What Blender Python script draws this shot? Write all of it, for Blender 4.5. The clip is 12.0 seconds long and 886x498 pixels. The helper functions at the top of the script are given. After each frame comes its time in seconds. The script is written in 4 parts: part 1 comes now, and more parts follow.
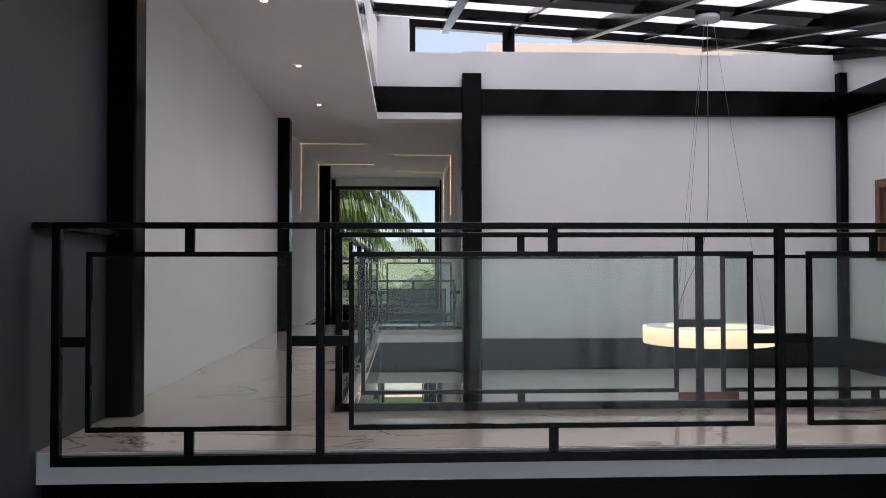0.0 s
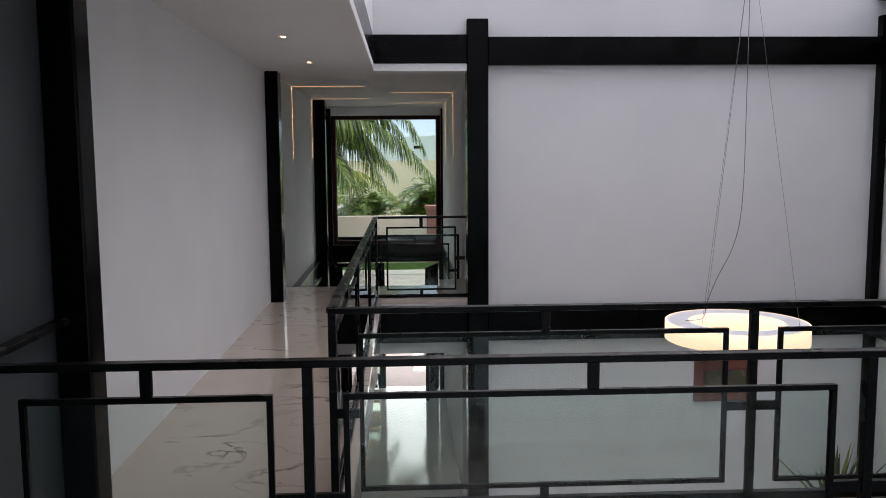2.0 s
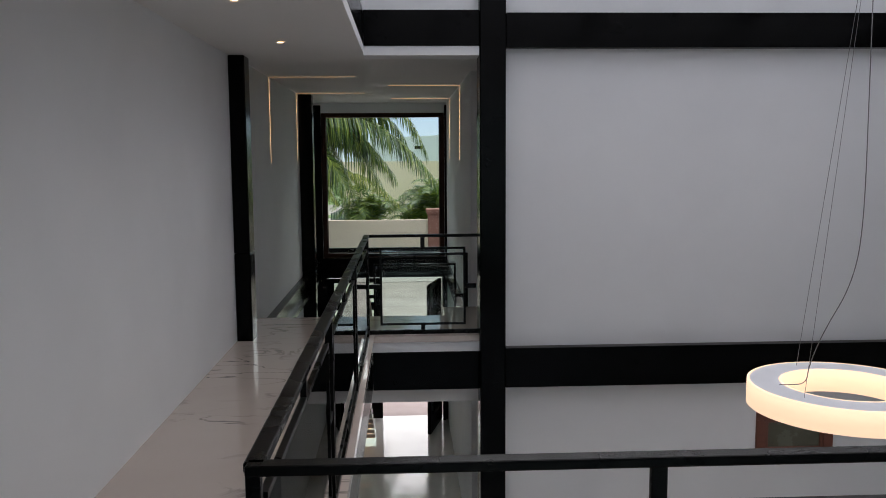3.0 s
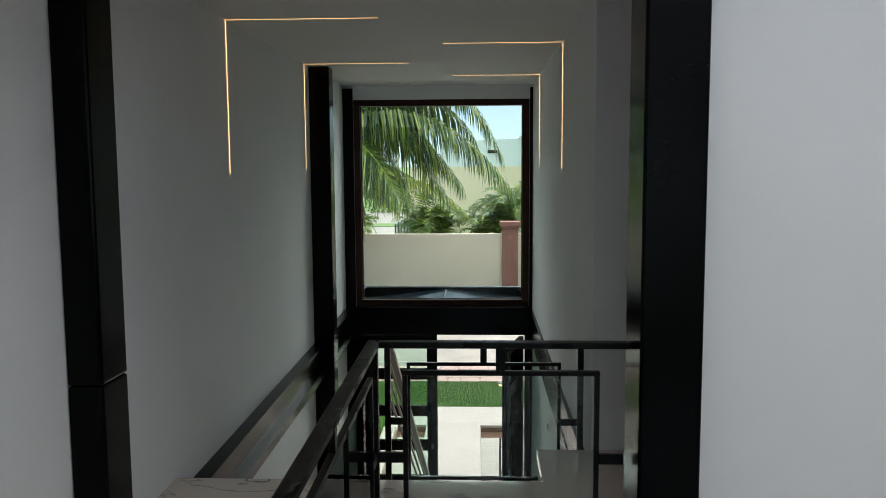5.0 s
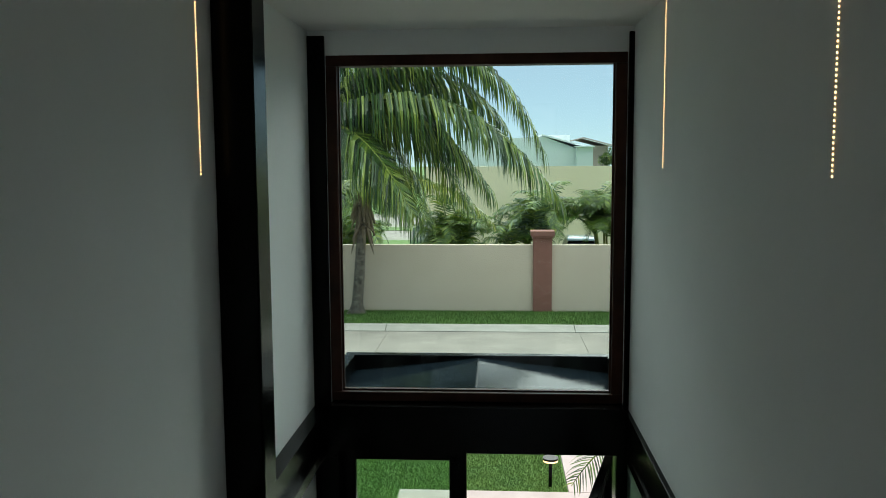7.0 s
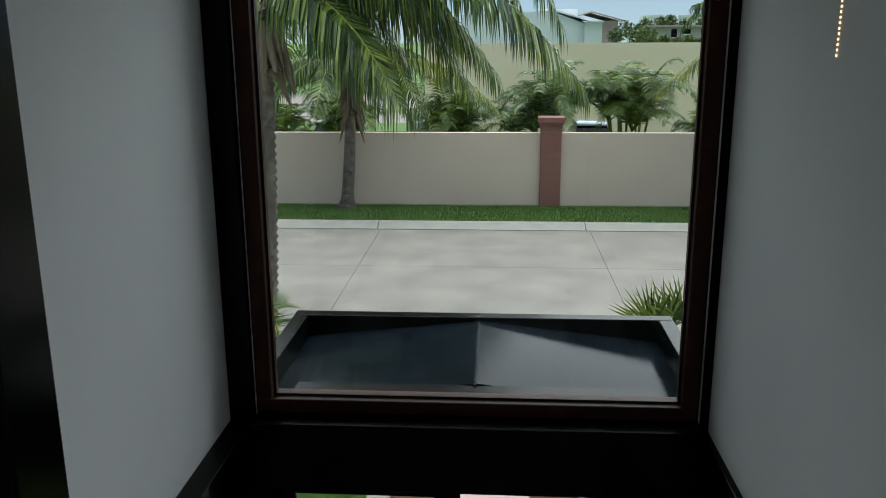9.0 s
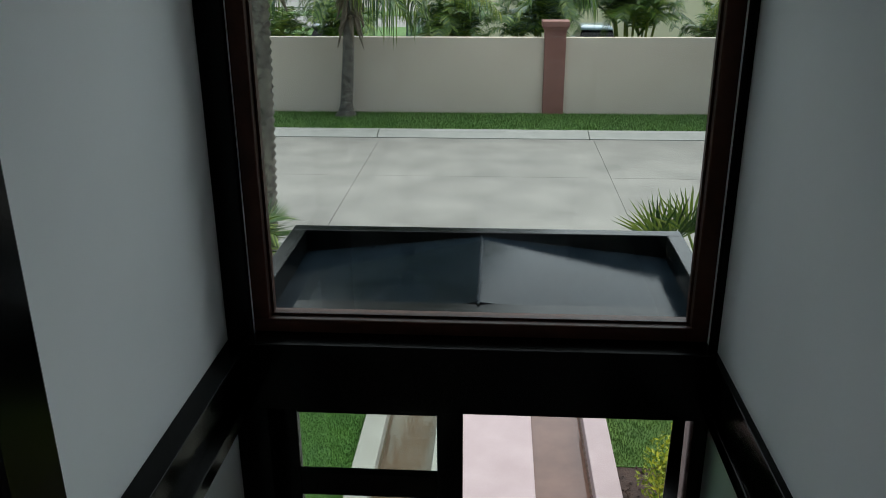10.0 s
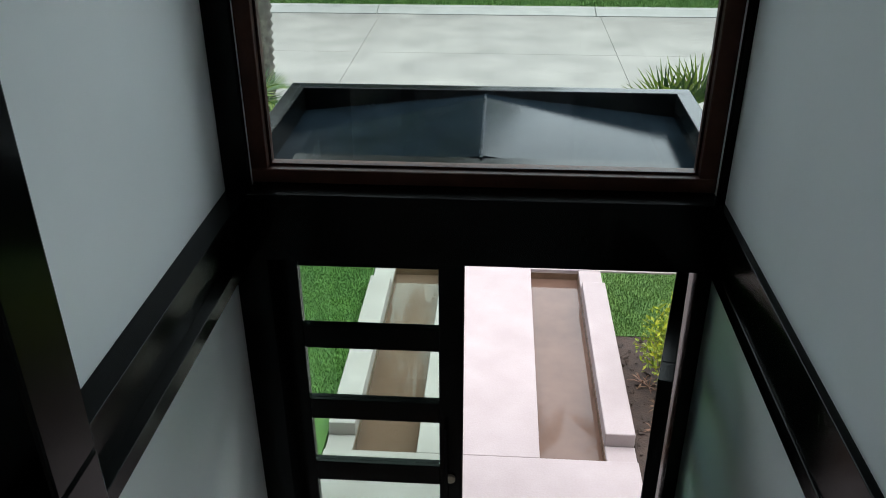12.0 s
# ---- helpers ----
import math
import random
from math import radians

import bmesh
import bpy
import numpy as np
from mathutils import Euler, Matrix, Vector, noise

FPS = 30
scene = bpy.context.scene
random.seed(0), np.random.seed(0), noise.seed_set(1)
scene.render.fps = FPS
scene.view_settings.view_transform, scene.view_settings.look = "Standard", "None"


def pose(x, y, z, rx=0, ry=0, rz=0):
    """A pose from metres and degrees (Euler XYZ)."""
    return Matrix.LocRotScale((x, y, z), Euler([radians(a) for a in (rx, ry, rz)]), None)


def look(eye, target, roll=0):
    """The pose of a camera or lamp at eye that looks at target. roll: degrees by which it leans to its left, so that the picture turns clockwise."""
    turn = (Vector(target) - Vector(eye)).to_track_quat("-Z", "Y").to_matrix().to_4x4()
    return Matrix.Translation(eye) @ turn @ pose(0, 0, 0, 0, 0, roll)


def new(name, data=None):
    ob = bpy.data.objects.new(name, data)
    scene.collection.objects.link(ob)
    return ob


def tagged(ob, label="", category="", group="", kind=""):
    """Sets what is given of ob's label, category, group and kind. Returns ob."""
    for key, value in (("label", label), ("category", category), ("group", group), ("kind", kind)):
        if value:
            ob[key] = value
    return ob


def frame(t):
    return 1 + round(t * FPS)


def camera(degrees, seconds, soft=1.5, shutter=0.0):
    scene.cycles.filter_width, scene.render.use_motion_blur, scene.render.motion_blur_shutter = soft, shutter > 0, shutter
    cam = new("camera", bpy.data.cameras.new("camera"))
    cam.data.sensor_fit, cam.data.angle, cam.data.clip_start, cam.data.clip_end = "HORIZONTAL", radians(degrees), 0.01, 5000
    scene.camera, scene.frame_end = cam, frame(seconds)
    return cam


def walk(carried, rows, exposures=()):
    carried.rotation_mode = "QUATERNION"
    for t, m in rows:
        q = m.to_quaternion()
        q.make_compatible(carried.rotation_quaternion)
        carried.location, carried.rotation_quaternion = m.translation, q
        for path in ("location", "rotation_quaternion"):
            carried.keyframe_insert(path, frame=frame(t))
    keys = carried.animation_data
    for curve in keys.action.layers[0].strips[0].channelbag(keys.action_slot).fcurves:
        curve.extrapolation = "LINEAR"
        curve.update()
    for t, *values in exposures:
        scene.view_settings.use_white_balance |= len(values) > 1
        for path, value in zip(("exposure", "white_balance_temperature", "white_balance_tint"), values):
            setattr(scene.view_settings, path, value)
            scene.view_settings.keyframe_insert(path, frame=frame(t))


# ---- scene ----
cam = camera(56.0, 12.0, soft=0.9)
PATH = [
    (0, (0.028, -0.559, 0.8), (0.118, 1.438, 0.845), -0.1),
    (0.5, (0.012, -0.575, 1.17), (0.097, 1.423, 1.134), -0.2),
    (1, (-0.016, -0.506, 1.503), (0.074, 1.487, 1.36), -0.3),
    (1.5, (0.024, -0.333, 1.715), (0.108, 1.652, 1.489), -0.3),
    (2, (0.008, 0.206, 1.71), (0.099, 2.191, 1.491), -0.4),
    (2.5, (0.039, 1.079, 1.748), (0.129, 3.065, 1.526), -0.3),
    (3, (0.042, 2.112, 1.756), (0.131, 4.098, 1.537), -0.4),
    (3.2, (0.05, 2.532, 1.76), (0.137, 4.518, 1.541), -0.35),
    (4.8, (0.127, 6.378, 1.774), (0.122, 8.367, 1.566), -0.4),
    (5, (0.11, 6.783, 1.77), (0.026, 8.771, 1.563), -0.35),
    (5.5, (0.036, 7.75, 1.757), (-0.091, 9.735, 1.553), -0.3),
    (6, (-0.056, 8.793, 1.761), (-0.183, 10.778, 1.554), -0.3),
    (6.5, (-0.14, 9.996, 1.767), (-0.267, 11.981, 1.559), -0.3),
    (6.7, (-0.168, 10.478, 1.768), (-0.294, 12.463, 1.562), -0.35),
    (8.3, (-0.246, 13.216, 1.77), (-0.374, 15.184, 1.436), -0.2),
    (8.5, (-0.247, 13.338, 1.775), (-0.375, 15.298, 1.395), -0.3),
    (9, (-0.249, 13.538, 1.788), (-0.377, 15.472, 1.297), -0.3),
    (9.5, (-0.259, 13.651, 1.794), (-0.387, 15.554, 1.191), -0.3),
    (10, (-0.272, 13.72, 1.777), (-0.398, 15.589, 1.075), -0.3),
    (10.5, (-0.28, 13.748, 1.752), (-0.406, 15.582, 0.965), -0.3),
    (11, (-0.288, 13.748, 1.697), (-0.412, 15.55, 0.839), -0.2),
    (11.5, (-0.286, 13.737, 1.638), (-0.409, 15.509, 0.719), -0.2),
    (12, (-0.276, 13.731, 1.567), (-0.399, 15.49, 0.623), -0.2),
]
EXPOSURES = [(0, 2.33, 6550, 19), (2, 2.2, 6450, 17), (3.2, 1.88, 6400, 13), (4.8, 2.2, 6300, 6), (5.5, 2.8, 6500, 4), (6, 2.45, 6450, 0), (6.7, 2.1, 6250, -5), (8.3, 1.65, 6150, 12), (10, 1.6, 5950, 8), (11, 1.75, 5850, 6), (12, 2.2, 5800, 6)]
walk(cam, [(t, look(eye, target, roll)) for t, eye, target, roll in PATH], EXPOSURES)

# ---- light ----
world = bpy.data.worlds.new("world")
scene.world = world
world.use_nodes = True
wn = world.node_tree.nodes
sky = wn.new("ShaderNodeTexSky")
sky.sky_type, sky.sun_disc = "NISHITA", False
sky.sun_elevation, sky.sun_rotation = radians(67), radians(46)
sky.air_density, sky.dust_density, sky.ozone_density = 0.55, 0.0, 3.5
cloud = wn.new("ShaderNodeMix")
cloud.data_type = "RGBA"
cloud.inputs[0].default_value = 0.78
cloud.inputs[7].default_value = (2.25, 2.65, 2.9, 1)
world.node_tree.links.new(sky.outputs[0], cloud.inputs[6])
wn["Background"].inputs[1].default_value = 0.06
world.node_tree.links.new(cloud.outputs[2], wn["Background"].inputs[0])

sun = new("sun", bpy.data.lights.new("sun", "SUN"))
sun.data.energy, sun.data.angle, sun.data.color = 2.15, radians(110), (1.0, 0.955, 0.90)
sun.matrix_world = look((2.4, 3.8, 9.0), (0, 0, 0))

# ---- materials ----
def nodes_of(name):
    m = bpy.data.materials.new(name)
    m.use_nodes = True
    return m, m.node_tree.nodes, m.node_tree.links, m.node_tree.nodes["Principled BSDF"]


def surface(name, a, b, rough=0.6, metal=0.0, scale=6.0, fine=60.0, bump=0.15, spread=0.08, coat=0.0, spec=0.5):
    """Two-scale mottled colour between a and b, with grain in relief and in gloss."""
    m, n, l, p = nodes_of(name)
    tc = n.new("ShaderNodeTexCoord")
    big, small = n.new("ShaderNodeTexNoise"), n.new("ShaderNodeTexNoise")
    big.inputs["Scale"].default_value, big.inputs["Detail"].default_value = scale, 6
    small.inputs["Scale"].default_value, small.inputs["Detail"].default_value = fine, 4
    for t in (big, small):
        l.new(tc.outputs["Object"], t.inputs["Vector"])
    mix = n.new("ShaderNodeMix")
    mix.data_type = "RGBA"
    mix.inputs[6].default_value, mix.inputs[7].default_value = (*a, 1), (*b, 1)
    add = n.new("ShaderNodeMath")
    add.operation = "MULTIPLY_ADD"
    l.new(small.outputs[0], add.inputs[0])
    add.inputs[1].default_value = 0.35
    l.new(big.outputs[0], add.inputs[2])
    ramp = n.new("ShaderNodeMapRange")
    ramp.inputs[1].default_value, ramp.inputs[2].default_value = 0.45, 0.95
    l.new(add.outputs[0], ramp.inputs[0])
    l.new(ramp.outputs[0], mix.inputs[0])
    l.new(mix.outputs[2], p.inputs["Base Color"])
    rr = n.new("ShaderNodeMapRange")
    rr.inputs[3].default_value, rr.inputs[4].default_value = max(0.02, rough - spread), min(1, rough + spread)
    l.new(big.outputs[0], rr.inputs[0])
    l.new(rr.outputs[0], p.inputs["Roughness"])
    p.inputs["Metallic"].default_value = metal
    p.inputs["Specular IOR Level"].default_value = spec
    p.inputs["Coat Weight"].default_value = coat
    if bump:
        bp = n.new("ShaderNodeBump")
        bp.inputs["Strength"].default_value, bp.inputs["Distance"].default_value = bump, 0.01
        l.new(small.outputs[0], bp.inputs["Height"])
        l.new(bp.outputs[0], p.inputs["Normal"])
    return m


def marble_mat():
    m, n, l, p = nodes_of("polished_marble")
    tc = n.new("ShaderNodeTexCoord")
    mp = n.new("ShaderNodeMapping")
    mp.inputs["Rotation"].default_value = (0, 0, 0.5)
    mp.inputs["Scale"].default_value = (0.7, 1.3, 1)
    l.new(tc.outputs["Object"], mp.inputs[0])
    warp = n.new("ShaderNodeTexNoise")
    warp.inputs["Scale"].default_value, warp.inputs["Detail"].default_value, warp.inputs["Distortion"].default_value = 1.6, 9, 1.5
    l.new(mp.outputs[0], warp.inputs["Vector"])
    vein = n.new("ShaderNodeMapRange")
    sub = n.new("ShaderNodeMath")
    sub.operation = "SUBTRACT"
    sub.inputs[1].default_value = 0.5
    l.new(warp.outputs[0], sub.inputs[0])
    ab = n.new("ShaderNodeMath")
    ab.operation = "ABSOLUTE"
    l.new(sub.outputs[0], ab.inputs[0])
    vein.inputs[1].default_value, vein.inputs[2].default_value = 0.002, 0.022
    vein.inputs[3].default_value, vein.inputs[4].default_value = 1.0, 0.0
    l.new(ab.outputs[0], vein.inputs[0])
    patch = n.new("ShaderNodeTexNoise")
    patch.inputs["Scale"].default_value, patch.inputs["Detail"].default_value = 1.1, 3
    l.new(tc.outputs["Object"], patch.inputs["Vector"])
    pm = n.new("ShaderNodeMapRange")
    pm.inputs[1].default_value, pm.inputs[2].default_value = 0.46, 0.62
    l.new(patch.outputs[0], pm.inputs[0])
    mul = n.new("ShaderNodeMath")
    mul.operation = "MULTIPLY"
    l.new(vein.outputs[0], mul.inputs[0])
    l.new(pm.outputs[0], mul.inputs[1])
    base = n.new("ShaderNodeMix")
    base.data_type = "RGBA"
    base.inputs[6].default_value, base.inputs[7].default_value = (0.53, 0.45, 0.395, 1), (0.62, 0.545, 0.485, 1)
    l.new(patch.outputs[0], base.inputs[0])
    col = n.new("ShaderNodeMix")
    col.data_type = "RGBA"
    l.new(mul.outputs[0], col.inputs[0])
    l.new(base.outputs[2], col.inputs[6])
    col.inputs[7].default_value = (0.19, 0.175, 0.165, 1)
    l.new(col.outputs[2], p.inputs["Base Color"])
    p.inputs["Roughness"].default_value = 0.07
    p.inputs["IOR"].default_value = 1.6
    return m


def glass_mat(name, tint, gloss_ior=1.5, rough=0.0):
    m, n, l, p = nodes_of(name)
    n.remove(p)
    tr, gl, mx, fr = n.new("ShaderNodeBsdfTransparent"), n.new("ShaderNodeBsdfGlossy"), n.new("ShaderNodeMixShader"), n.new("ShaderNodeFresnel")
    tr.inputs[0].default_value = (*tint, 1)
    gl.inputs["Roughness"].default_value = rough
    fr.inputs[0].default_value = gloss_ior
    l.new(fr.outputs[0], mx.inputs[0])
    l.new(tr.outputs[0], mx.inputs[1])
    l.new(gl.outputs[0], mx.inputs[2])
    l.new(mx.outputs[0], n["Material Output"].inputs[0])
    return m


def frosted_mat(name, color, clear):
    """Milky glass: partly clear, partly scattering the light that falls on its far side."""
    m, n, l, p = nodes_of(name)
    n.remove(p)
    tr, tl, mx = n.new("ShaderNodeBsdfTransparent"), n.new("ShaderNodeBsdfTranslucent"), n.new("ShaderNodeMixShader")
    tl.inputs[0].default_value = (*color, 1)
    mx.inputs[0].default_value = 1 - clear
    l.new(tr.outputs[0], mx.inputs[1])
    l.new(tl.outputs[0], mx.inputs[2])
    l.new(mx.outputs[0], n["Material Output"].inputs[0])
    return m


def glow_mat(name, color, strength):
    m, n, l, p = nodes_of(name)
    p.inputs["Base Color"].default_value = (*color, 1)
    p.inputs["Emission Color"].default_value = (*color, 1)
    p.inputs["Emission Strength"].default_value = strength
    return m


def leaf_mat(name, dark, mid, light):
    """Glossy leaf tissue: each leaflet has its own random tone, the range also painting in foliage shade and
    highlights, and some light comes through.
    """
    m, n, l, p = nodes_of(name)
    geo, ramp, tl, mx, nz = n.new("ShaderNodeNewGeometry"), n.new("ShaderNodeValToRGB"), n.new("ShaderNodeBsdfTranslucent"), n.new("ShaderNodeMixShader"), n.new("ShaderNodeTexNoise")
    ramp.color_ramp.elements[0].color, ramp.color_ramp.elements[1].color = (*dark, 1), (*light, 1)
    e = ramp.color_ramp.elements.new(0.55)
    e.color = (*mid, 1)
    tc, add = n.new("ShaderNodeTexCoord"), n.new("ShaderNodeMath")
    l.new(tc.outputs["Object"], nz.inputs["Vector"])
    nz.inputs["Scale"].default_value, nz.inputs["Detail"].default_value = 3.0, 3
    add.operation = "MULTIPLY_ADD"
    add.inputs[1].default_value, add.inputs[2].default_value = 0.7, -0.36
    l.new(nz.outputs[0], add.inputs[0])
    tot = n.new("ShaderNodeMath")
    l.new(geo.outputs["Random Per Island"], tot.inputs[0])
    l.new(add.outputs[0], tot.inputs[1])
    l.new(tot.outputs[0], ramp.inputs[0])
    l.new(ramp.outputs[0], p.inputs["Base Color"])
    l.new(ramp.outputs[0], tl.inputs[0])
    p.inputs["Roughness"].default_value, p.inputs["Specular IOR Level"].default_value = 0.36, 0.35
    mx.inputs[0].default_value = 0.22
    l.new(p.outputs[0], mx.inputs[1])
    l.new(tl.outputs[0], mx.inputs[2])
    l.new(mx.outputs[0], n["Material Output"].inputs[0])
    return m


M_WHITE = surface("white_plaster", (0.765, 0.775, 0.78), (0.825, 0.835, 0.84), 0.7, scale=1.2, fine=220, bump=0.05)
M_CEIL = surface("ceiling_paint", (0.74, 0.73, 0.71), (0.79, 0.78, 0.76), 0.75, scale=0.8, fine=200, bump=0.03)
M_GREY = surface("slate_grey_paint", (0.033, 0.042, 0.049), (0.042, 0.053, 0.060), 0.55, scale=1.5, fine=250, bump=0.05)
M_BLACK = surface("black_gloss_steel_paint", (0.0011, 0.0013, 0.0013), (0.0024, 0.0027, 0.0027), 0.2, scale=3, fine=90, bump=0.03, spread=0.07, spec=0.085)
M_RAIL = surface("black_satin_rail_paint", (0.0016, 0.0016, 0.0015), (0.004, 0.004, 0.0036), 0.28, scale=5, fine=120, bump=0.05, spec=0.16)
M_MARBLE = marble_mat()
M_WOOD = surface("dark_brown_wood", (0.030, 0.010, 0.006), (0.058, 0.021, 0.012), 0.45, scale=8, fine=40, bump=0.1, spec=0.15)
M_RWOOD = surface("red_brown_wood", (0.14, 0.045, 0.028), (0.20, 0.07, 0.04), 0.45, scale=8, fine=40, bump=0.1)
M_DOORGLASS = glass_mat("door_glass", (0.82, 0.93, 0.86), 1.36)
M_GLASS = glass_mat("railing_glass", (0.93, 0.965, 0.95), 1.36)
M_WINGLASS = glass_mat("tinted_window_glass", (0.935, 0.975, 0.96), 1.27)
M_ROOFGLASS = frosted_mat("frosted_roof_glass", (0.46, 0.455, 0.49), 0.52)
M_LED = glow_mat("warm_led", (1.0, 0.60, 0.27), 0.65)
M_LEDTHIN = glow_mat("warm_led_line", (1.0, 0.58, 0.24), 0.22)
M_SPOT = glow_mat("spot_lens", (1.0, 0.62, 0.32), 3)
M_RING = glow_mat("ring_diffuser", (1.0, 0.72, 0.47), 0.25)
M_RINGTOP = surface("ring_white_top", (0.72, 0.74, 0.78), (0.76, 0.78, 0.82), 0.5, fine=120, bump=0.02)
M_WIRE = surface("steel_wire", (0.20, 0.20, 0.20), (0.26, 0.26, 0.26), 0.4, metal=0.7)
M_METAL = surface("brushed_metal", (0.22, 0.20, 0.16), (0.32, 0.29, 0.23), 0.35, metal=1.0)
M_CONC = surface("road_concrete", (0.145, 0.130, 0.112), (0.25, 0.228, 0.198), 0.8, scale=0.9, fine=16, bump=0.3)
M_KERB = surface("kerb_concrete", (0.23, 0.22, 0.195), (0.30, 0.285, 0.255), 0.8, scale=2.5, fine=40, bump=0.3)
M_PATH = surface("pale_screed", (0.315, 0.245, 0.235), (0.39, 0.315, 0.305), 0.7, scale=2.2, fine=60, bump=0.15)
M_FENCE = surface("beige_render", (0.56, 0.455, 0.365), (0.61, 0.505, 0.41), 0.85, scale=1.4, fine=70, bump=0.15)
M_FAR = surface("cream_render", (0.78, 0.66, 0.47), (0.83, 0.71, 0.52), 0.85, scale=0.5, fine=30, bump=0.1)
M_PIER = surface("terracotta_paint", (0.20, 0.085, 0.065), (0.26, 0.115, 0.09), 0.8, scale=4, fine=60, bump=0.2)
M_PAVE = surface("stamped_pink_concrete", (0.30, 0.17, 0.15), (0.42, 0.29, 0.26), 0.75, scale=3.5, fine=45, bump=0.4)
M_GRASS = surface("lawn_soil", (0.05, 0.11, 0.016), (0.10, 0.18, 0.028), 0.9, scale=5, fine=120, bump=0.8)
M_BLADE = surface("grass_blade", (0.05, 0.115, 0.016), (0.11, 0.19, 0.032), 0.7, scale=3, fine=30, bump=0)
M_SOIL = surface("brown_soil", (0.026, 0.015, 0.010), (0.062, 0.037, 0.026), 0.95, scale=9, fine=60, bump=0.9)
M_WATER = surface("murky_water", (0.105, 0.060, 0.042), (0.145, 0.085, 0.062), 0.05, scale=2.0, fine=9, bump=0.03, spread=0.02, spec=0.2)
M_WET = surface("waterline_stain", (0.10, 0.055, 0.032), (0.17, 0.10, 0.06), 0.4, scale=5, fine=50, bump=0.1)
M_TRAY = surface("wet_black_roofing", (0.003, 0.005, 0.007), (0.007, 0.011, 0.015), 0.12, scale=4, fine=70, bump=0.06, spread=0.08, spec=0.045)
M_BARK = surface("palm_bark", (0.030, 0.025, 0.021), (0.24, 0.205, 0.17), 0.95, scale=9, fine=40, bump=0.9)
M_DEAD = surface("dry_frond_sheath", (0.13, 0.10, 0.07), (0.22, 0.17, 0.12), 0.95, scale=12, fine=50, bump=0.8)
# Dark and light ends also stand for shadow and highlight among the palm leaflets.
M_LEAF = leaf_mat("palm_leaflet", (0.007, 0.020, 0.005), (0.055, 0.105, 0.020), (0.21, 0.255, 0.040))
M_ARECA = leaf_mat("areca_leaflet", (0.010, 0.032, 0.005), (0.065, 0.13, 0.016), (0.24, 0.29, 0.034))
M_RIB = surface("leaf_midrib", (0.26, 0.30, 0.07), (0.38, 0.40, 0.12), 0.5, scale=8, fine=40, bump=0)
M_LEAFY = leaf_mat("yellow_green_leaflet", (0.05, 0.09, 0.012), (0.19, 0.23, 0.035), (0.36, 0.35, 0.06))
M_SHRUB = leaf_mat("lime_shrub_leaf", (0.09, 0.15, 0.012), (0.28, 0.34, 0.022), (0.50, 0.48, 0.03))
M_RED = surface("reddish_leaf", (0.16, 0.05, 0.035), (0.24, 0.13, 0.06), 0.5, scale=6, fine=40, bump=0)
M_ROOFTILE = surface("grey_pink_roof", (0.33, 0.26, 0.24), (0.42, 0.34, 0.31), 0.85, scale=3, fine=30)
M_HOUSE = surface("white_house_render", (0.70, 0.74, 0.76), (0.76, 0.79, 0.80), 0.85, scale=0.7, fine=20, bump=0.05)
M_BLOCK = surface("raw_block", (0.36, 0.33, 0.30), (0.44, 0.41, 0.37), 0.9, scale=3, fine=20)
M_TILE_FLOOR = surface("polished_floor_tile", (0.60, 0.58, 0.55), (0.67, 0.65, 0.62), 0.08, scale=1.5, fine=60, bump=0.0, spread=0.04)
M_CARWHITE = surface("white_car_paint", (0.62, 0.64, 0.66), (0.68, 0.70, 0.72), 0.25, scale=2, fine=80, bump=0.0, coat=0.6)
M_CARBLUE = surface("grey_blue_car_paint", (0.22, 0.27, 0.31), (0.26, 0.31, 0.35), 0.25, scale=2, fine=80, bump=0.0, coat=0.6)
M_TYRE = surface("tyre_rubber", (0.012, 0.012, 0.012), (0.02, 0.02, 0.02), 0.8, fine=80)
M_MESH = surface("green_fence_steel", (0.02, 0.05, 0.035), (0.03, 0.07, 0.05), 0.5)


# ---- builders ----
def box(bm, x0, x1, y0, y1, z0, z1, bevel=0.0):
    r = bmesh.ops.create_cube(bm, size=1)
    bmesh.ops.transform(bm, verts=r["verts"], matrix=Matrix.LocRotScale(((x0 + x1) / 2, (y0 + y1) / 2, (z0 + z1) / 2), None, (abs(x1 - x0), abs(y1 - y0), abs(z1 - z0))))
    if bevel:
        es = list({e for v in r["verts"] for e in v.link_edges})
        bmesh.ops.bevel(bm, geom=es, offset=bevel, segments=2, affect="EDGES", profile=0.5)
    return bm


def rod(bm, a, b, r, seg=8, r2=None):
    a, b = Vector(a), Vector(b)
    d = b - a
    g = bmesh.ops.create_cone(bm, cap_ends=True, segments=seg, radius1=r, radius2=r if r2 is None else r2, depth=d.length)
    bmesh.ops.transform(bm, verts=g["verts"], matrix=Matrix.Translation((a + b) / 2) @ d.to_track_quat("Z", "Y").to_matrix().to_4x4())
    return bm


def boxes(*bs, bevel=0.0):
    bm = bmesh.new()
    for b in bs:
        box(bm, *b, bevel=bevel)
    return bm


def mesh_of(name, bm, material, smooth=False):
    me = bpy.data.meshes.new(name)
    bm.normal_update()
    bm.to_mesh(me)
    bm.free()
    me.materials.append(material)
    if smooth:
        for f in me.polygons:
            f.use_smooth = True
    return me


def thing(name, label, category, group="", at=None, kind=""):
    ob = new(name)
    ob.empty_display_size = 0.1
    if at:
        ob.location = at
    return tagged(ob, label, category, group, kind)


def part(name, bm, material, parent, label="", smooth=False):
    ob = new(name, mesh_of(name, bm, material, smooth))
    ob.parent = parent
    ob.matrix_parent_inverse = Matrix.Translation(-parent.location)
    return tagged(ob, label)


def solid(name, bm, material, label, category, kind="", group="", smooth=False):
    return tagged(new(name, mesh_of(name, bm, material, smooth)), label, category, group, kind)

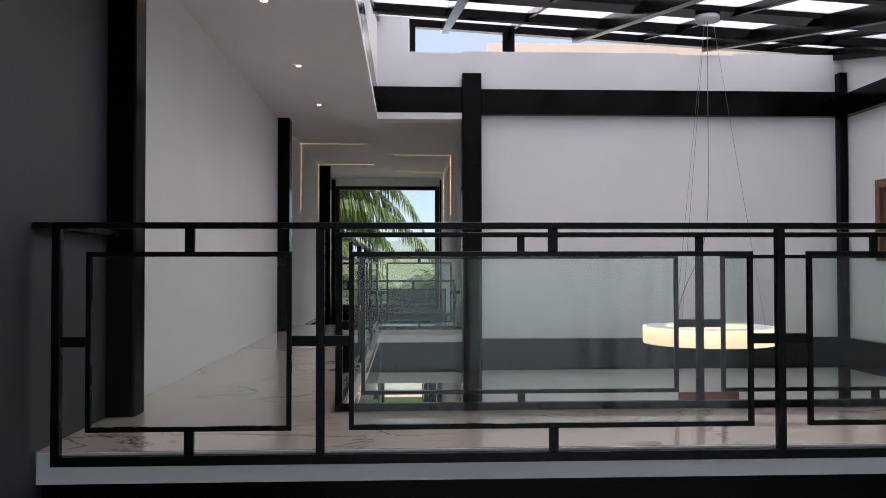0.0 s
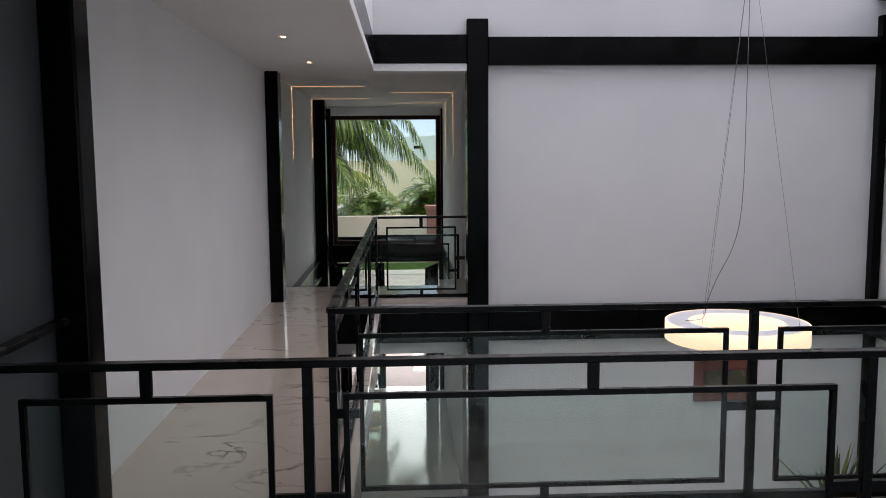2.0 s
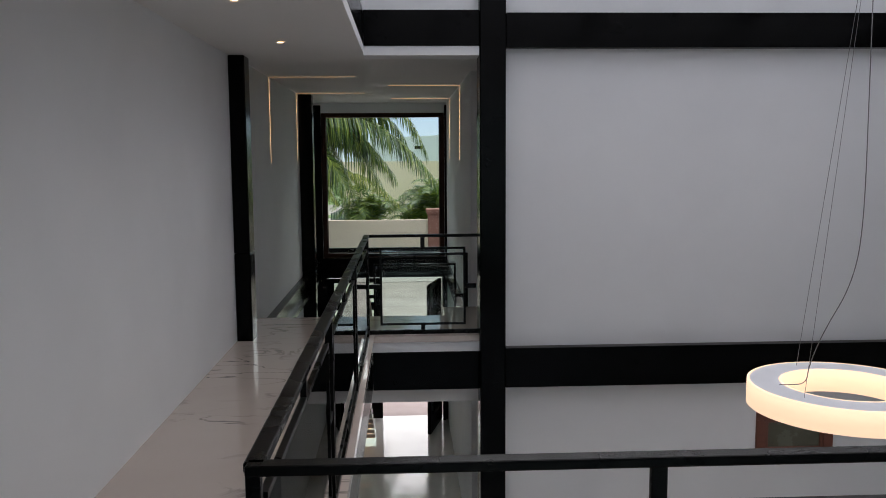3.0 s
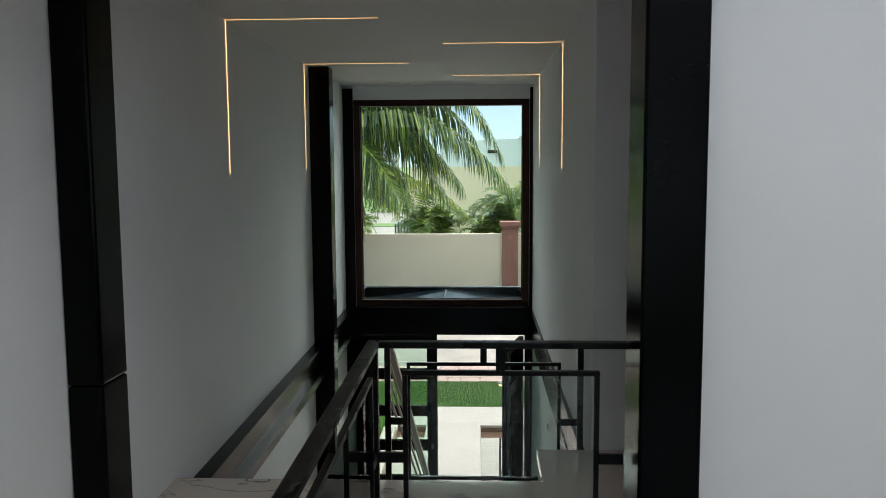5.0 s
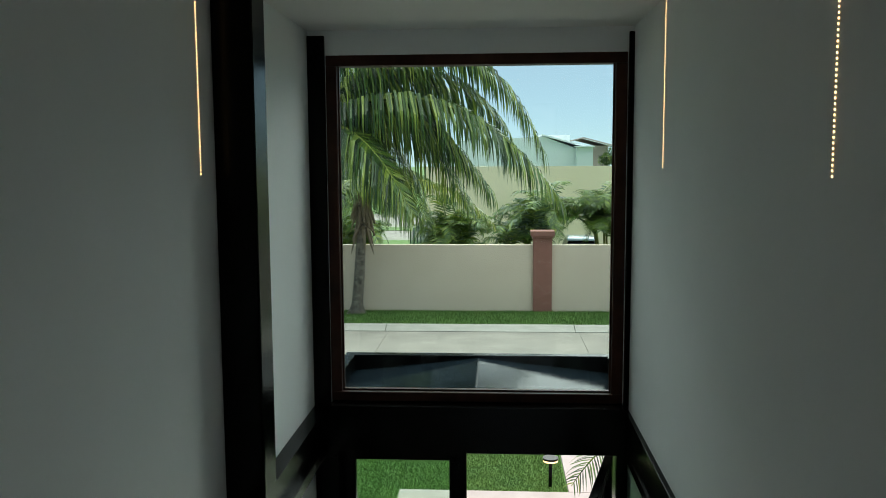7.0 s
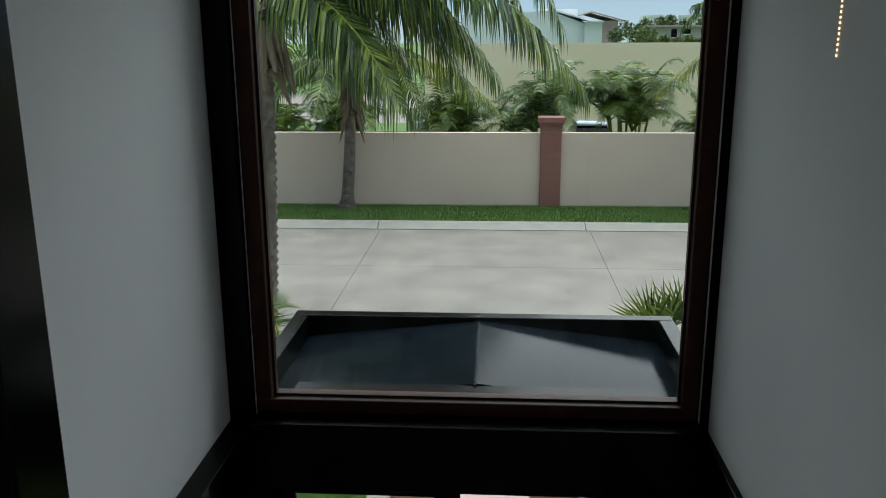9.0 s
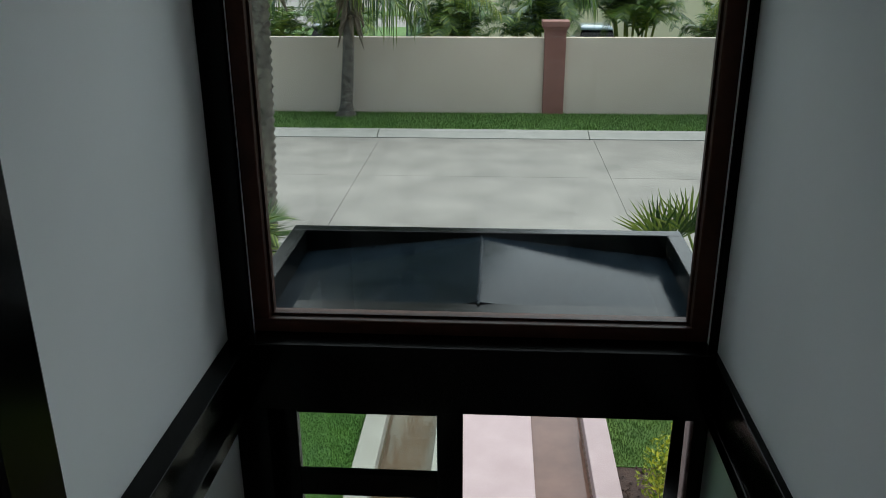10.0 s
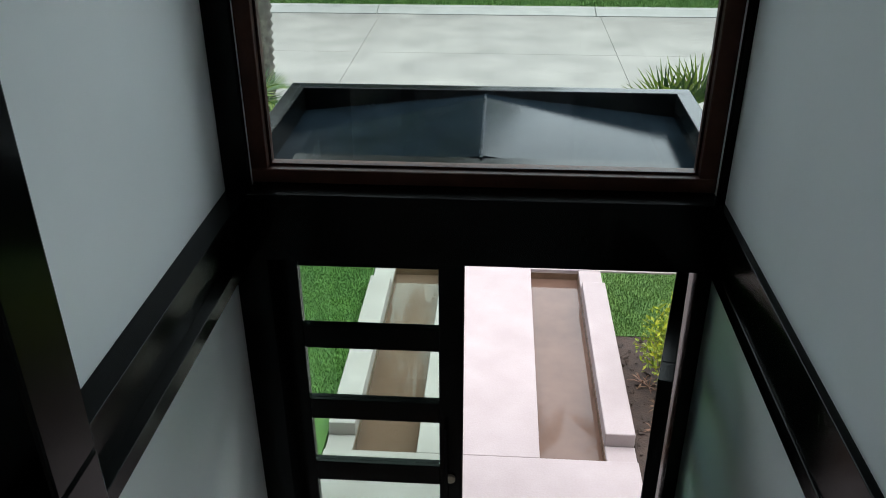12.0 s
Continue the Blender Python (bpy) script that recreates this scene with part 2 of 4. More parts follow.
# ---- structure: house shell ----
GF, TOP = -3.15, 2.72          # ground floor level, corridor ceiling
LW, RW = -1.6, 0.805            # foyer side walls
FY = 17.41                     # inside of the front wall
AY, AX = 10.22, 5.84           # atrium back wall and right wall

solid("floor_ground", boxes((LW - 0.2, 6.0, -7.0, FY + 0.2, GF - 0.2, GF)), M_TILE_FLOOR, "polished pale stone floor of the lower storey", "floor", "structure")
solid("wall_west", boxes((LW - 0.2, LW, 4.0, FY + 0.45, GF, 3.6)), M_WHITE, "smooth white painted wall beside corridor and foyer", "wall", "structure")
solid("wall_west_grey", boxes((LW - 0.2, LW + 0.02, -7.0, 4.0, GF, 3.9)), M_GREY, "smooth dark slate-grey painted wall", "wall", "structure")
solid("wall_east_foyer", boxes((RW, RW + 0.2, 11.8, FY + 0.45, GF, 3.0)), M_WHITE, "smooth white painted wall of the entrance foyer", "wall", "structure")
solid("wall_hall_north", boxes((RW + 0.2, AX, 11.8, 12.0, GF, 3.0)), M_WHITE, "white wall closing the side hall", "wall", "structure")
solid("wall_hall_end", boxes((AX, AX + 0.2, AY + 0.2, 12.0, GF, 3.0)), M_WHITE, "white end wall of the side hall", "wall", "structure")
# atrium back wall, with a small window opening below and the high strip open above
SWX0, SWX1, SWZ0, SWZ1 = 3.62, 4.36, -1.32, -0.86
bm = boxes((0.765, SWX0, AY, AY + 0.2, GF, 3.62), (SWX1, AX, AY, AY + 0.2, GF, 3.62),
           (SWX0, SWX1, AY, AY + 0.2, GF, SWZ0), (SWX0, SWX1, AY, AY + 0.2, SWZ1, 3.6),
           (-0.335, 0.765, AY, AY + 0.2, 2.712, 3.6), (-0.335, 0.08, AY, AY + 0.2, 3.6, 4.3))
solid("wall_atrium", bm, M_WHITE, "tall white plaster wall of the double-height atrium", "wall", "structure")
solid("wall_upstand", boxes((-0.55, -0.335, 1.0, AY + 0.2, 3.13, 4.4)), M_WHITE, "white wall above the corridor beam under the glass roof", "wall", "structure")
RWY0, RWY1, RWZ0, RWZ1 = 8.2, 9.42, 0.9, 1.84
solid("wall_east", boxes((AX, AX + 0.2, -7.0, RWY0, GF, 4.4), (AX, AX + 0.2, RWY1, AY + 0.2, GF, 4.4), (AX, AX + 0.2, RWY0, RWY1, GF, RWZ0), (AX, AX + 0.2, RWY0, RWY1, RWZ1, 4.4)),
      M_WHITE, "tall white plaster side wall of the atrium", "wall", "structure")
# wall behind, with three tall window openings
wx = [-1.6, -1.2, 1.0, 1.25, 3.3, 3.55, 5.5, AX]
bm = bmesh.new()
for i in range(0, 8, 2):
    box(bm, wx[i], wx[i + 1] if i < 7 else AX, -7.2, -7.0, GF, 3.88)
for i in (1, 3, 5):
    box(bm, wx[i], wx[i + 1], -7.2, -7.0, GF, -2.9)
    box(bm, wx[i], wx[i + 1], -7.2, -7.0, 3.3, 3.88)
solid("wall_south", bm, M_WHITE, "white wall with tall garden windows", "wall", "structure")
# front wall round window and door
WX0, WX1, WZ0, WZ1 = -1.467, 0.76, -0.067, 2.56
DX0, DX1, DZ1 = -1.45, 0.70, -0.46
bm = boxes((LW, WX0, FY, FY + 0.25, GF, 3.0), (WX1, RW, FY, FY + 0.25, GF, 3.0), (WX0, WX1, FY, FY + 0.25, WZ1, 3.0))
solid("wall_north", bm, M_WHITE, "white wall round the big landing window", "wall", "structure")
solid("facade", boxes((LW - 6, WX0 - 0.02, FY + 0.26, FY + 0.45, GF - 0.2, 3.4), (WX1 + 0.02, RW + 5, FY + 0.26, FY + 0.45, GF - 0.2, 3.4), (WX0 - 0.02, WX1 + 0.02, FY + 0.26, FY + 0.45, WZ1, 3.4)),
      M_WHITE, "white rendered outer face of the house", "facade", "structure")

# ceilings and slabs
solid("ceiling_corridor", boxes((LW, -0.335, -7.0, AY + 0.15, TOP, TOP + 0.08)), M_CEIL, "plain white corridor ceiling", "ceiling", "structure")
solid("ceiling_foyer", boxes((LW, RW, AY + 0.15, FY, TOP + 0.02, TOP + 0.2), (RW, AX, AY + 0.2, 11.8, TOP + 0.02, TOP + 0.2)), M_CEIL, "plain white foyer ceiling", "ceiling", "structure")
solid("roof_deck", boxes((LW - 0.2, -0.56, -7.2, FY + 0.45, 3.4, 3.6), (-0.56, AX + 0.2, AY + 0.2, FY + 0.45, 3.4, 3.55), (-0.56, AX + 0.2, -7.2, 3.9, 3.9, 4.1)), M_CEIL, "flat roof slab over the upper storey", "roof", "structure")
for nm, b in (("floor_bridge", (LW, AX, 3.16, 4.20)), ("floor_corridor", (LW, -0.28, 4.20, 10.2)), ("floor_landing", (LW, RW, 10.2, 11.28)), ("floor_hall", (RW, AX, AY + 0.2, 11.8)), ("floor_stair_head", (0.47, RW, 11.28, 11.8))):
    solid(nm, boxes((*b, -0.06, 0.0)), M_MARBLE, "polished white marble floor with grey veins", "floor", "structure")
solid("slab_edge", boxes((LW, AX, 3.165, 4.195, -0.14, -0.062), (LW, -0.285, 4.195, 10.19, -0.095, -0.062), (LW, RW, 10.21, 11.27, -0.16, -0.062), (RW, AX, AY + 0.2, 11.79, -0.16, -0.062), (0.475, RW, 11.27, 11.79, -0.16, -0.062)),
      M_WHITE, "white painted edge of the upper slab", "slab", "structure")
solid("ceiling_lower", boxes((LW, AX, 3.3, 4.06, -0.70, -0.52), (LW, -0.42, 4.06, 10.32, -0.70, -0.52), (LW, RW, 10.32, 11.2, -0.70, -0.52), (RW, AX, AY + 0.2, 11.79, -0.70, -0.52)),
      M_CEIL, "white ceiling under the upper walkway", "ceiling", "structure")


# ---- steel frame ----
def steel(name, bs, label, category, bevel=0.006):
    return solid(name, boxes(*bs, bevel=bevel), M_BLACK, label, category, "structure")


solid("bridge_edge_trim", boxes((LW + 0.03, AX - 0.01, 3.148, 3.158, -0.138, -0.002), bevel=0.002), M_WHITE, "white painted edge strip of the bridge floor", "trim", "structure")
steel("beam_bridge_front", [(LW + 0.03, AX, 3.2, 3.32, -0.52, -0.142)], "black steel beam under the bridge edge", "beam")
steel("beam_bridge_back", [(-0.3, AX, 4.05, 4.17, -0.52, -0.142)], "black steel beam under the bridge edge", "beam")
steel("beam_corridor", [(-0.42, -0.298, 4.18, 10.2, -0.52, -0.097)], "black steel beam under the corridor edge", "beam")
steel("beam_landing", [(-0.296, 0.756, 10.205, 10.32, -0.545, -0.165)], "black steel beam under the landing edge", "beam")
steel("beam_atrium_low", [(1.01, 5.72, 10.10, AY - 0.002, -0.51, -0.115)], "black steel beam on the atrium wall", "beam")
steel("beam_atrium_high", [(-0.333, 0.756, 10.10, AY - 0.002, 2.80, 3.13), (1.01, 5.72, 10.10, AY - 0.002, 2.78, 3.105)], "black steel beam high on the atrium wall", "beam")
steel("beam_corridor_high", [(-0.45, -0.335, 1.0, 10.098, 2.802, 3.14)], "black steel beam along the corridor ceiling edge", "beam")
steel("beam_east_high", [(5.72, AX - 0.002, -6.9, 10.09, 2.76, 3.05)], "black steel beam high on the side wall", "beam")
steel("beam_east_low", [(5.72, AX - 0.002, 4.3, 10.09, -0.51, -0.115)], "black steel beam low on the side wall", "beam")
solid("soffit_trim", boxes((-0.335, 0.754, 10.11, AY - 0.003, 2.712, 2.797), (-0.42, -0.332, 1.0, 10.11, 2.722, 2.799)), M_WHITE, "white trim strip below the high beam", "trim", "structure")

steel("column_west", [(LW + 0.002, -1.43, 4.005, 4.19, GF, TOP - 0.002)], "black gloss steel column against the wall", "column", 0.012)
steel("column_corridor", [(LW + 0.002, -1.446, 10.10, 10.35, GF, 0.85), (LW + 0.002, -1.446, 10.10, 10.35, 0.853, TOP - 0.002)], "black gloss steel column at the corridor end", "column", 0.012)
steel("column_atrium", [(0.758, 1.008, 10.085, 10.42, GF, 3.31)], "tall black gloss steel column", "column", 0.012)
steel("column_corner", [(5.725, 5.83, 10.09, AY - 0.002, GF, 3.36)], "slim black steel corner column", "column", 0.008)
steel("column_foyer", [(LW + 0.002, -1.39, 15.258, 15.49, GF, -0.33), (LW + 0.002, -1.39, 15.258, 15.49, -0.327, -0.05), (LW + 0.002, -1.39, 15.258, 15.49, -0.047, TOP + 0.018)], "black gloss steel column on the foyer wall", "column", 0.012)
steel("column_window_left", [(LW + 0.002, WX0 - 0.002, 17.372, FY - 0.002, GF, 2.70)], "black steel post beside the landing window", "column", 0.006)
steel("column_window_right", [(WX1 + 0.004, RW - 0.002, 17.372, FY - 0.002, GF, 2.70)], "black steel post beside the landing window", "column", 0.006)


def wall_i_beam(name, wall_x, inward, y0, y1, depth, back):
    """A beam lying along a side wall: top flange, web set back, and a deeper lower flange."""
    p = thing(name, "black gloss steel I-beam along the foyer wall", "beam", kind="structure")
    for nm, d, z0, z1 in (("flange", depth, -0.119, -0.10), ("flange", depth, -0.455, -0.375), ("web", back, -0.375, -0.119)):
        a, b = wall_x + inward * 0.002, wall_x + inward * d
        part(nm, boxes((min(a, b), max(a, b), y0, y1, z0, z1), bevel=0.003), M_BLACK, p)


wall_i_beam("beam_foyer_west", LW, 1, 10.36, 15.253, 0.11, 0.055)
wall_i_beam("beam_foyer_west", LW, 1, 15.495, 17.37, 0.11, 0.055)
wall_i_beam("beam_foyer_east", RW, -1, 11.82, 17.37, 0.036, 0.026)
steel("beam_front", [(WX0, WX1 + 0.002, 17.28, FY + 0.2, DZ1 + 0.03, -0.072)], "deep black steel beam between door and window", "beam", 0.004)

# ---- glass roof over the atrium ----
def roof_z(x, y):
    return 4.02 - 0.06 * (x - 0.1) + 0.2 * (y - 10.0)


roof = thing("glass_roof", "sloping roof of pale glass panes on black steel rafters", "skylight", kind="structure")
xs = [-0.33 + 0.87 * i for i in range(8)]
ys = [3.95, 5.5, 7.2, 8.75, 10.3]
for i, x in enumerate(xs):
    w = 0.05 if i % 2 else 0.022
    bm = bmesh.new()
    for k in range(len(ys) - 1):
        a, b = ys[k], ys[k + 1]
        vs = [bm.verts.new((x + sx * w, y, roof_z(x, y) + dz)) for sx in (-1, 1) for y in (a, b) for dz in (-0.02 - (0.16 if i % 2 else 0.07), -0.02)]
        bmesh.ops.convex_hull(bm, input=vs)
    part("rafter", bm, M_BLACK, roof)
for y in ys[1:]:
    bm = bmesh.new()
    d, wy = (0.06, 0.13) if y == 7.2 else (0.10, 0.05)
    vs = [bm.verts.new((x, y + sy, roof_z(x, y) + dz)) for x in (xs[0], AX) for sy in (-wy, wy) for dz in (-0.03 - d, -0.03)]
    bmesh.ops.convex_hull(bm, input=vs)
    part("purlin", bm, M_BLACK, roof)
for i in range(len(xs) - 1):
    for k in range(len(ys) - 1):
        bm = bmesh.new()
        x0, x1, y0, y1 = xs[i] + 0.01, min(xs[i + 1], AX) - 0.01, ys[k] + 0.01, ys[k + 1] - 0.01
        vs = [bm.verts.new((x, y, roof_z(x, y) + dz)) for x in (x0, x1) for y in (y0, y1) for dz in (-0.012, 0.0)]
        bmesh.ops.convex_hull(bm, input=vs)
        part("pane", bm, M_ROOFGLASS, roof)
part("post", boxes((0.085, 0.16, AY + 0.02, AY + 0.12, 3.625, 3.98), bevel=0.004), M_BLACK, roof)
part("post", boxes((1.30, 1.46, AY + 0.02, AY + 0.12, 3.625, 3.92), bevel=0.004), M_BLACK, roof)
solid("parapet", boxes((1.4, 8.0, 13.2, 13.4, 3.5, 4.55)), M_FENCE, "pale rendered roof parapet", "parapet", "structure")


# ---- railings ----
def railing(name, spans, z0, to_world, first=True, last=True, low=-0.035, group="glass railings"):
    """Black steel railing; spans are the post places along its run. Each bay has an inner frame with a glass pane, tied by short stubs."""
    r = thing(name, "black steel railing with clear glass panes in offset square frames", "railing", group)
    def add(nm, bs, mat=M_RAIL, parent=None, label="", bevel=0.003):
        bm = boxes(*bs, bevel=bevel)
        bmesh.ops.transform(bm, verts=bm.verts, matrix=to_world)
        return part(nm, bm, mat, parent or r, label)
    h = 0.019
    a, b = spans[0], spans[-1]
    add("handrail", [(a - (h if first else 0), b + (h if last else 0), -0.027, 0.027, z0 + 0.972, z0 + 1.0)], bevel=0.005)
    add("bottom_rail", [(a - h, b + h, -0.02, 0.02, z0 + low - 0.02, z0 + low + 0.022)])
    for i, s in enumerate(spans):
        if (i == 0 and not first) or (i == len(spans) - 1 and not last):
            continue
        add("post", [(s - h, s + h, -h, h, z0 + low + 0.022, z0 + 0.972)])
    for s, e in zip(spans, spans[1:]):
        f0, f1, g0, g1, t = s + 0.125, e - 0.125, z0 + 0.09, z0 + 0.872, 0.011
        fr = add("frame", [(f0, f1, -0.012, 0.012, g1 - 2 * t, g1), (f0, f1, -0.012, 0.012, g0, g0 + 2 * t),
                           (f0, f0 + 2 * t, -0.012, 0.012, g0 + 2 * t, g1 - 2 * t), (f1 - 2 * t, f1, -0.012, 0.012, g0 + 2 * t, g1 - 2 * t)], bevel=0.002)
        add("glass_pane", [(f0 + 2 * t, f1 - 2 * t, -0.004, 0.004, g0 + 2 * t, g1 - 2 * t)], M_GLASS, fr, "clear glass pane", bevel=0.0).visible_shadow = False
        m = (s + e) / 2
        add("stub", [(m - 0.021, m + 0.021, -0.012, 0.012, g1, z0 + 0.972)])
        add("stub", [(m - 0.021, m + 0.021, -0.012, 0.012, z0 + low + 0.022, g0)])
        add("stub", [(s + h, f0, -0.012, 0.012, z0 + 0.458, z0 + 0.503)])
        add("stub", [(f1, e - h, -0.012, 0.012, z0 + 0.458, z0 + 0.503)])
    return r


railing("railing", [-1.48, -0.345, 1.713, 3.771, 5.7], 0.0, pose(0, 3.128, 0))
railing("railing", [-0.345, 1.708, 3.755, 5.7], 0.0, pose(0, 4.142, 0), low=0.02)
railing("railing", [4.142, 6.197, 8.262, 10.325], 0.0, pose(-0.345, 0, 0, 0, 0, 90), first=False, low=0.02)
railing("railing", [-0.345, 0.758], 0.0, pose(0, 10.325, 0), first=False, last=False, low=0.02)
railing("railing", [-0.477, 0.765], -0.385, pose(0, 12.05, 0), low=0.02)
# returns of the front handrail along the grey wall
solid("wall_handrail", boxes((LW + 0.022, -1.50, 3.10, 3.155, 0.972, 1.0), (LW + 0.03, LW + 0.09, 3.155, 4.0, 0.972, 1.0), bevel=0.004), M_RAIL, "black steel handrail end fixed to the grey wall", "handrail")

# ---- stair below the landing ----
stair = thing("stair", "dark floating stair with lit treads down to the foyer", "stair")
part("platform", boxes((LW + 0.14, 0.80, 11.29, 12.1, -0.47, -0.385)), M_MARBLE, stair, "marble half landing")
part("upper_step", boxes((LW + 0.14, 0.46, 11.29, 11.57, -0.385, -0.2)), M_MARBLE, stair)
n_steps = 14
for i in range(n_steps):
    y, z = 12.12 + i * 0.30, -0.385 - (i + 1) * (GF + 0.385) / -(n_steps + 1)
    tr = part("tread", boxes((LW + 0.14, -0.52, y, y + 0.29, z - 0.06, z), bevel=0.004), M_MARBLE, stair)
    if i >= n_steps - 4:
        part("led_strip", boxes((LW + 0.2, -0.56, y + 0.02, y + 0.03, z - 0.07, z - 0.061)), M_LED, tr, "warm light strip under the tread")
bm = bmesh.new()
for dz, w in ((0.0, 0.02), (0.12, 0.008), (0.24, 0.008), (0.36, 0.008)):
    a, b = Vector((-0.47, 12.09, 0.6 - dz)), Vector((-0.47, 16.2, 0.6 - dz - 4.11 * 0.615))
    vs = [bm.verts.new((p.x + sx * w, p.y, p.z + sz * w)) for p in (a, b) for sx in (-1, 1) for sz in (-1, 1)]
    bmesh.ops.convex_hull(bm, input=vs)
part("handrail", bm, M_METAL, stair, "pale metal sloping handrail")

# ---- landing window ----
win = thing("window_1", "large fixed window in a dark brown wooden frame", "window", kind="structure")
gx0, gx1, gz0, gz1 = -1.386, 0.676, 0.004, 2.482
fr = part("window_frame", boxes((WX0, WX1, FY + 0.0005, FY + 0.14, WZ0, gz0), (WX0, WX1, FY + 0.0005, FY + 0.14, gz1, WZ1), (WX0, gx0, FY + 0.0005, FY + 0.14, gz0, gz1), (gx1, WX1, FY + 0.0005, FY + 0.14, gz0, gz1), bevel=0.006), M_WOOD, win, "dark brown wooden frame")
part("glazing_bead", boxes((gx0, gx1, FY + 0.05, FY + 0.075, gz0, gz0 + 0.012), (gx0, gx0 + 0.012, FY + 0.05, FY + 0.075, gz0 + 0.012, gz1), (gx1 - 0.012, gx1, FY + 0.05, FY + 0.075, gz0 + 0.012, gz1)), M_WOOD, fr)
part("glass_pane", boxes((gx0, gx1, FY + 0.08, FY + 0.088, gz0, gz1)), M_WINGLASS, win, "faintly green glass")


def small_window(name, label, bs_outer, bs_inner, glass, pane_mat):
    w = thing(name, label, "window", kind="structure")
    f = part("window_frame", boxes(*bs_outer, bevel=0.006), M_RWOOD, w, "red-brown wooden frame")
    part("sash", boxes(*bs_inner, bevel=0.004), M_RWOOD, f)
    part("glass_pane", boxes(glass), pane_mat, w, "dim obscured glass")
    return w


M_DIM = surface("dim_obscured_glass", (0.09, 0.09, 0.06), (0.12, 0.12, 0.08), 0.25, fine=30, bump=0.05)
x0, x1, z0, z1, y = SWX0 - 0.03, SWX1 + 0.03, SWZ0 - 0.03, SWZ1 + 0.03, AY - 0.03
small_window("window_2", "small window in a red-brown wooden frame", [(x0, x1, y, y + 0.1, z0, z0 + 0.1), (x0, x1, y, y + 0.1, z1 - 0.1, z1), (x0, x0 + 0.1, y, y + 0.1, z0 + 0.1, z1 - 0.1), (x1 - 0.1, x1, y, y + 0.1, z0 + 0.1, z1 - 0.1)],
             [(x0 + 0.1, x1 - 0.1, y + 0.02, y + 0.07, z0 + 0.1, z0 + 0.13), (x0 + 0.1, x1 - 0.1, y + 0.02, y + 0.07, z1 - 0.13, z1 - 0.1), (x0 + 0.1, x0 + 0.13, y + 0.02, y + 0.07, z0 + 0.13, z1 - 0.13), (x1 - 0.13, x1 - 0.1, y + 0.02, y + 0.07, z0 + 0.13, z1 - 0.13)],
             (x0 + 0.13, x1 - 0.13, y + 0.04, y + 0.05, z0 + 0.13, z1 - 0.13), M_DIM)
y0, y1, z0, z1, x = RWY0 - 0.03, RWY1 + 0.03, RWZ0 - 0.03, RWZ1 + 0.03, AX - 0.03
small_window("window_3", "window in a red-brown wooden frame on the side wall", [(x, x + 0.1, y0, y1, z0, z0 + 0.1), (x, x + 0.1, y0, y1, z1 - 0.1, z1), (x, x + 0.1, y0, y0 + 0.1, z0 + 0.1, z1 - 0.1), (x, x + 0.1, y1 - 0.1, y1, z0 + 0.1, z1 - 0.1)],
             [(x + 0.02, x + 0.07, y0 + 0.1, y1 - 0.1, z0 + 0.1, z0 + 0.13), (x + 0.02, x + 0.07, y0 + 0.1, y1 - 0.1, z1 - 0.13, z1 - 0.1)],
             (x + 0.04, x + 0.05, y0 + 0.1, y1 - 0.1, z0 + 0.13, z1 - 0.13), M_DIM)

# ---- entrance door ----
door_frame = thing("door_frame", "black steel frame of the entrance door", "door frame", kind="structure")
part("jamb", boxes((LW + 0.135, -1.40, 17.28, FY + 0.2, GF, DZ1 + 0.028)), M_BLACK, door_frame)
part("jamb", boxes((0.705, WX1 + 0.002, 17.28, FY + 0.2, GF, DZ1 + 0.028)), M_BLACK, door_frame)
PANES = [(-0.92, -0.547), (-1.415, -1.06), (-1.879, -1.552), (-2.36, -2.02), (-2.83, -2.5)]


def door_leaf(name, label, w, to_world):
    """A leaf from its hinge at x = 0 to x = w, with five lying panes one over the other."""
    d = thing(name, label, "door", "entrance door leaves", kind="structure")
    def put(nm, bs, mat, parent, lab="", bevel=0.004):
        bm = boxes(*bs, bevel=bevel)
        bmesh.ops.transform(bm, verts=bm.verts, matrix=to_world)
        return part(nm, bm, mat, parent, lab)
    p0, p1 = 0.105, w - 0.135
    put("stile", [(0, p0, -0.03, 0.03, GF + 0.01, DZ1 - 0.01)], M_BLACK, d)
    put("stile", [(p1, w, -0.03, 0.03, GF + 0.01, DZ1 - 0.01)], M_BLACK, d)
    zs = [DZ1 - 0.01] + [z for lo, hi in PANES for z in (hi, lo)] + [GF + 0.01]
    for a, b in zip(zs[0::2], zs[1::2]):
        put("rail", [(p0, p1, -0.03, 0.03, b, a)], M_BLACK, d)
    for i, (lo, hi) in enumerate(PANES):
        put("glass_pane", [(p0, p1, -0.005, 0.005, lo, hi)], M_DOORGLASS, d, "clear glass pane", 0.0).visible_shadow = False
    kb = rod(bmesh.new(), (p1 + 0.065, -0.05, -1.96), (p1 + 0.065, 0.05, -1.96), 0.028, 16)
    bmesh.ops.transform(kb, verts=kb.verts, matrix=to_world)
    part("lock", kb, M_METAL, d, "round brass lock")
    hb = bmesh.new()
    for s in (-1, 1):
        rod(hb, (p1 + 0.04, s * 0.075, -2.35), (p1 + 0.04, s * 0.075, -1.55), 0.012)
        for z in (-2.25, -1.65):
            rod(hb, (p1 + 0.04, s * 0.02, z), (p1 + 0.04, s * 0.075, z), 0.008)
    bmesh.ops.transform(hb, verts=hb.verts, matrix=to_world)
    part("pull_handle", hb, M_BLACK, d)
    return d


door_leaf("door_1", "closed black steel door leaf with five glass panes", 0.975, pose(-1.40, FY + 0.06, 0))
door_leaf("door_2", "black steel door leaf with glass panes standing open inwards", 0.975, pose(0.665, FY + 0.0, 0, 0, 0, 255.5))

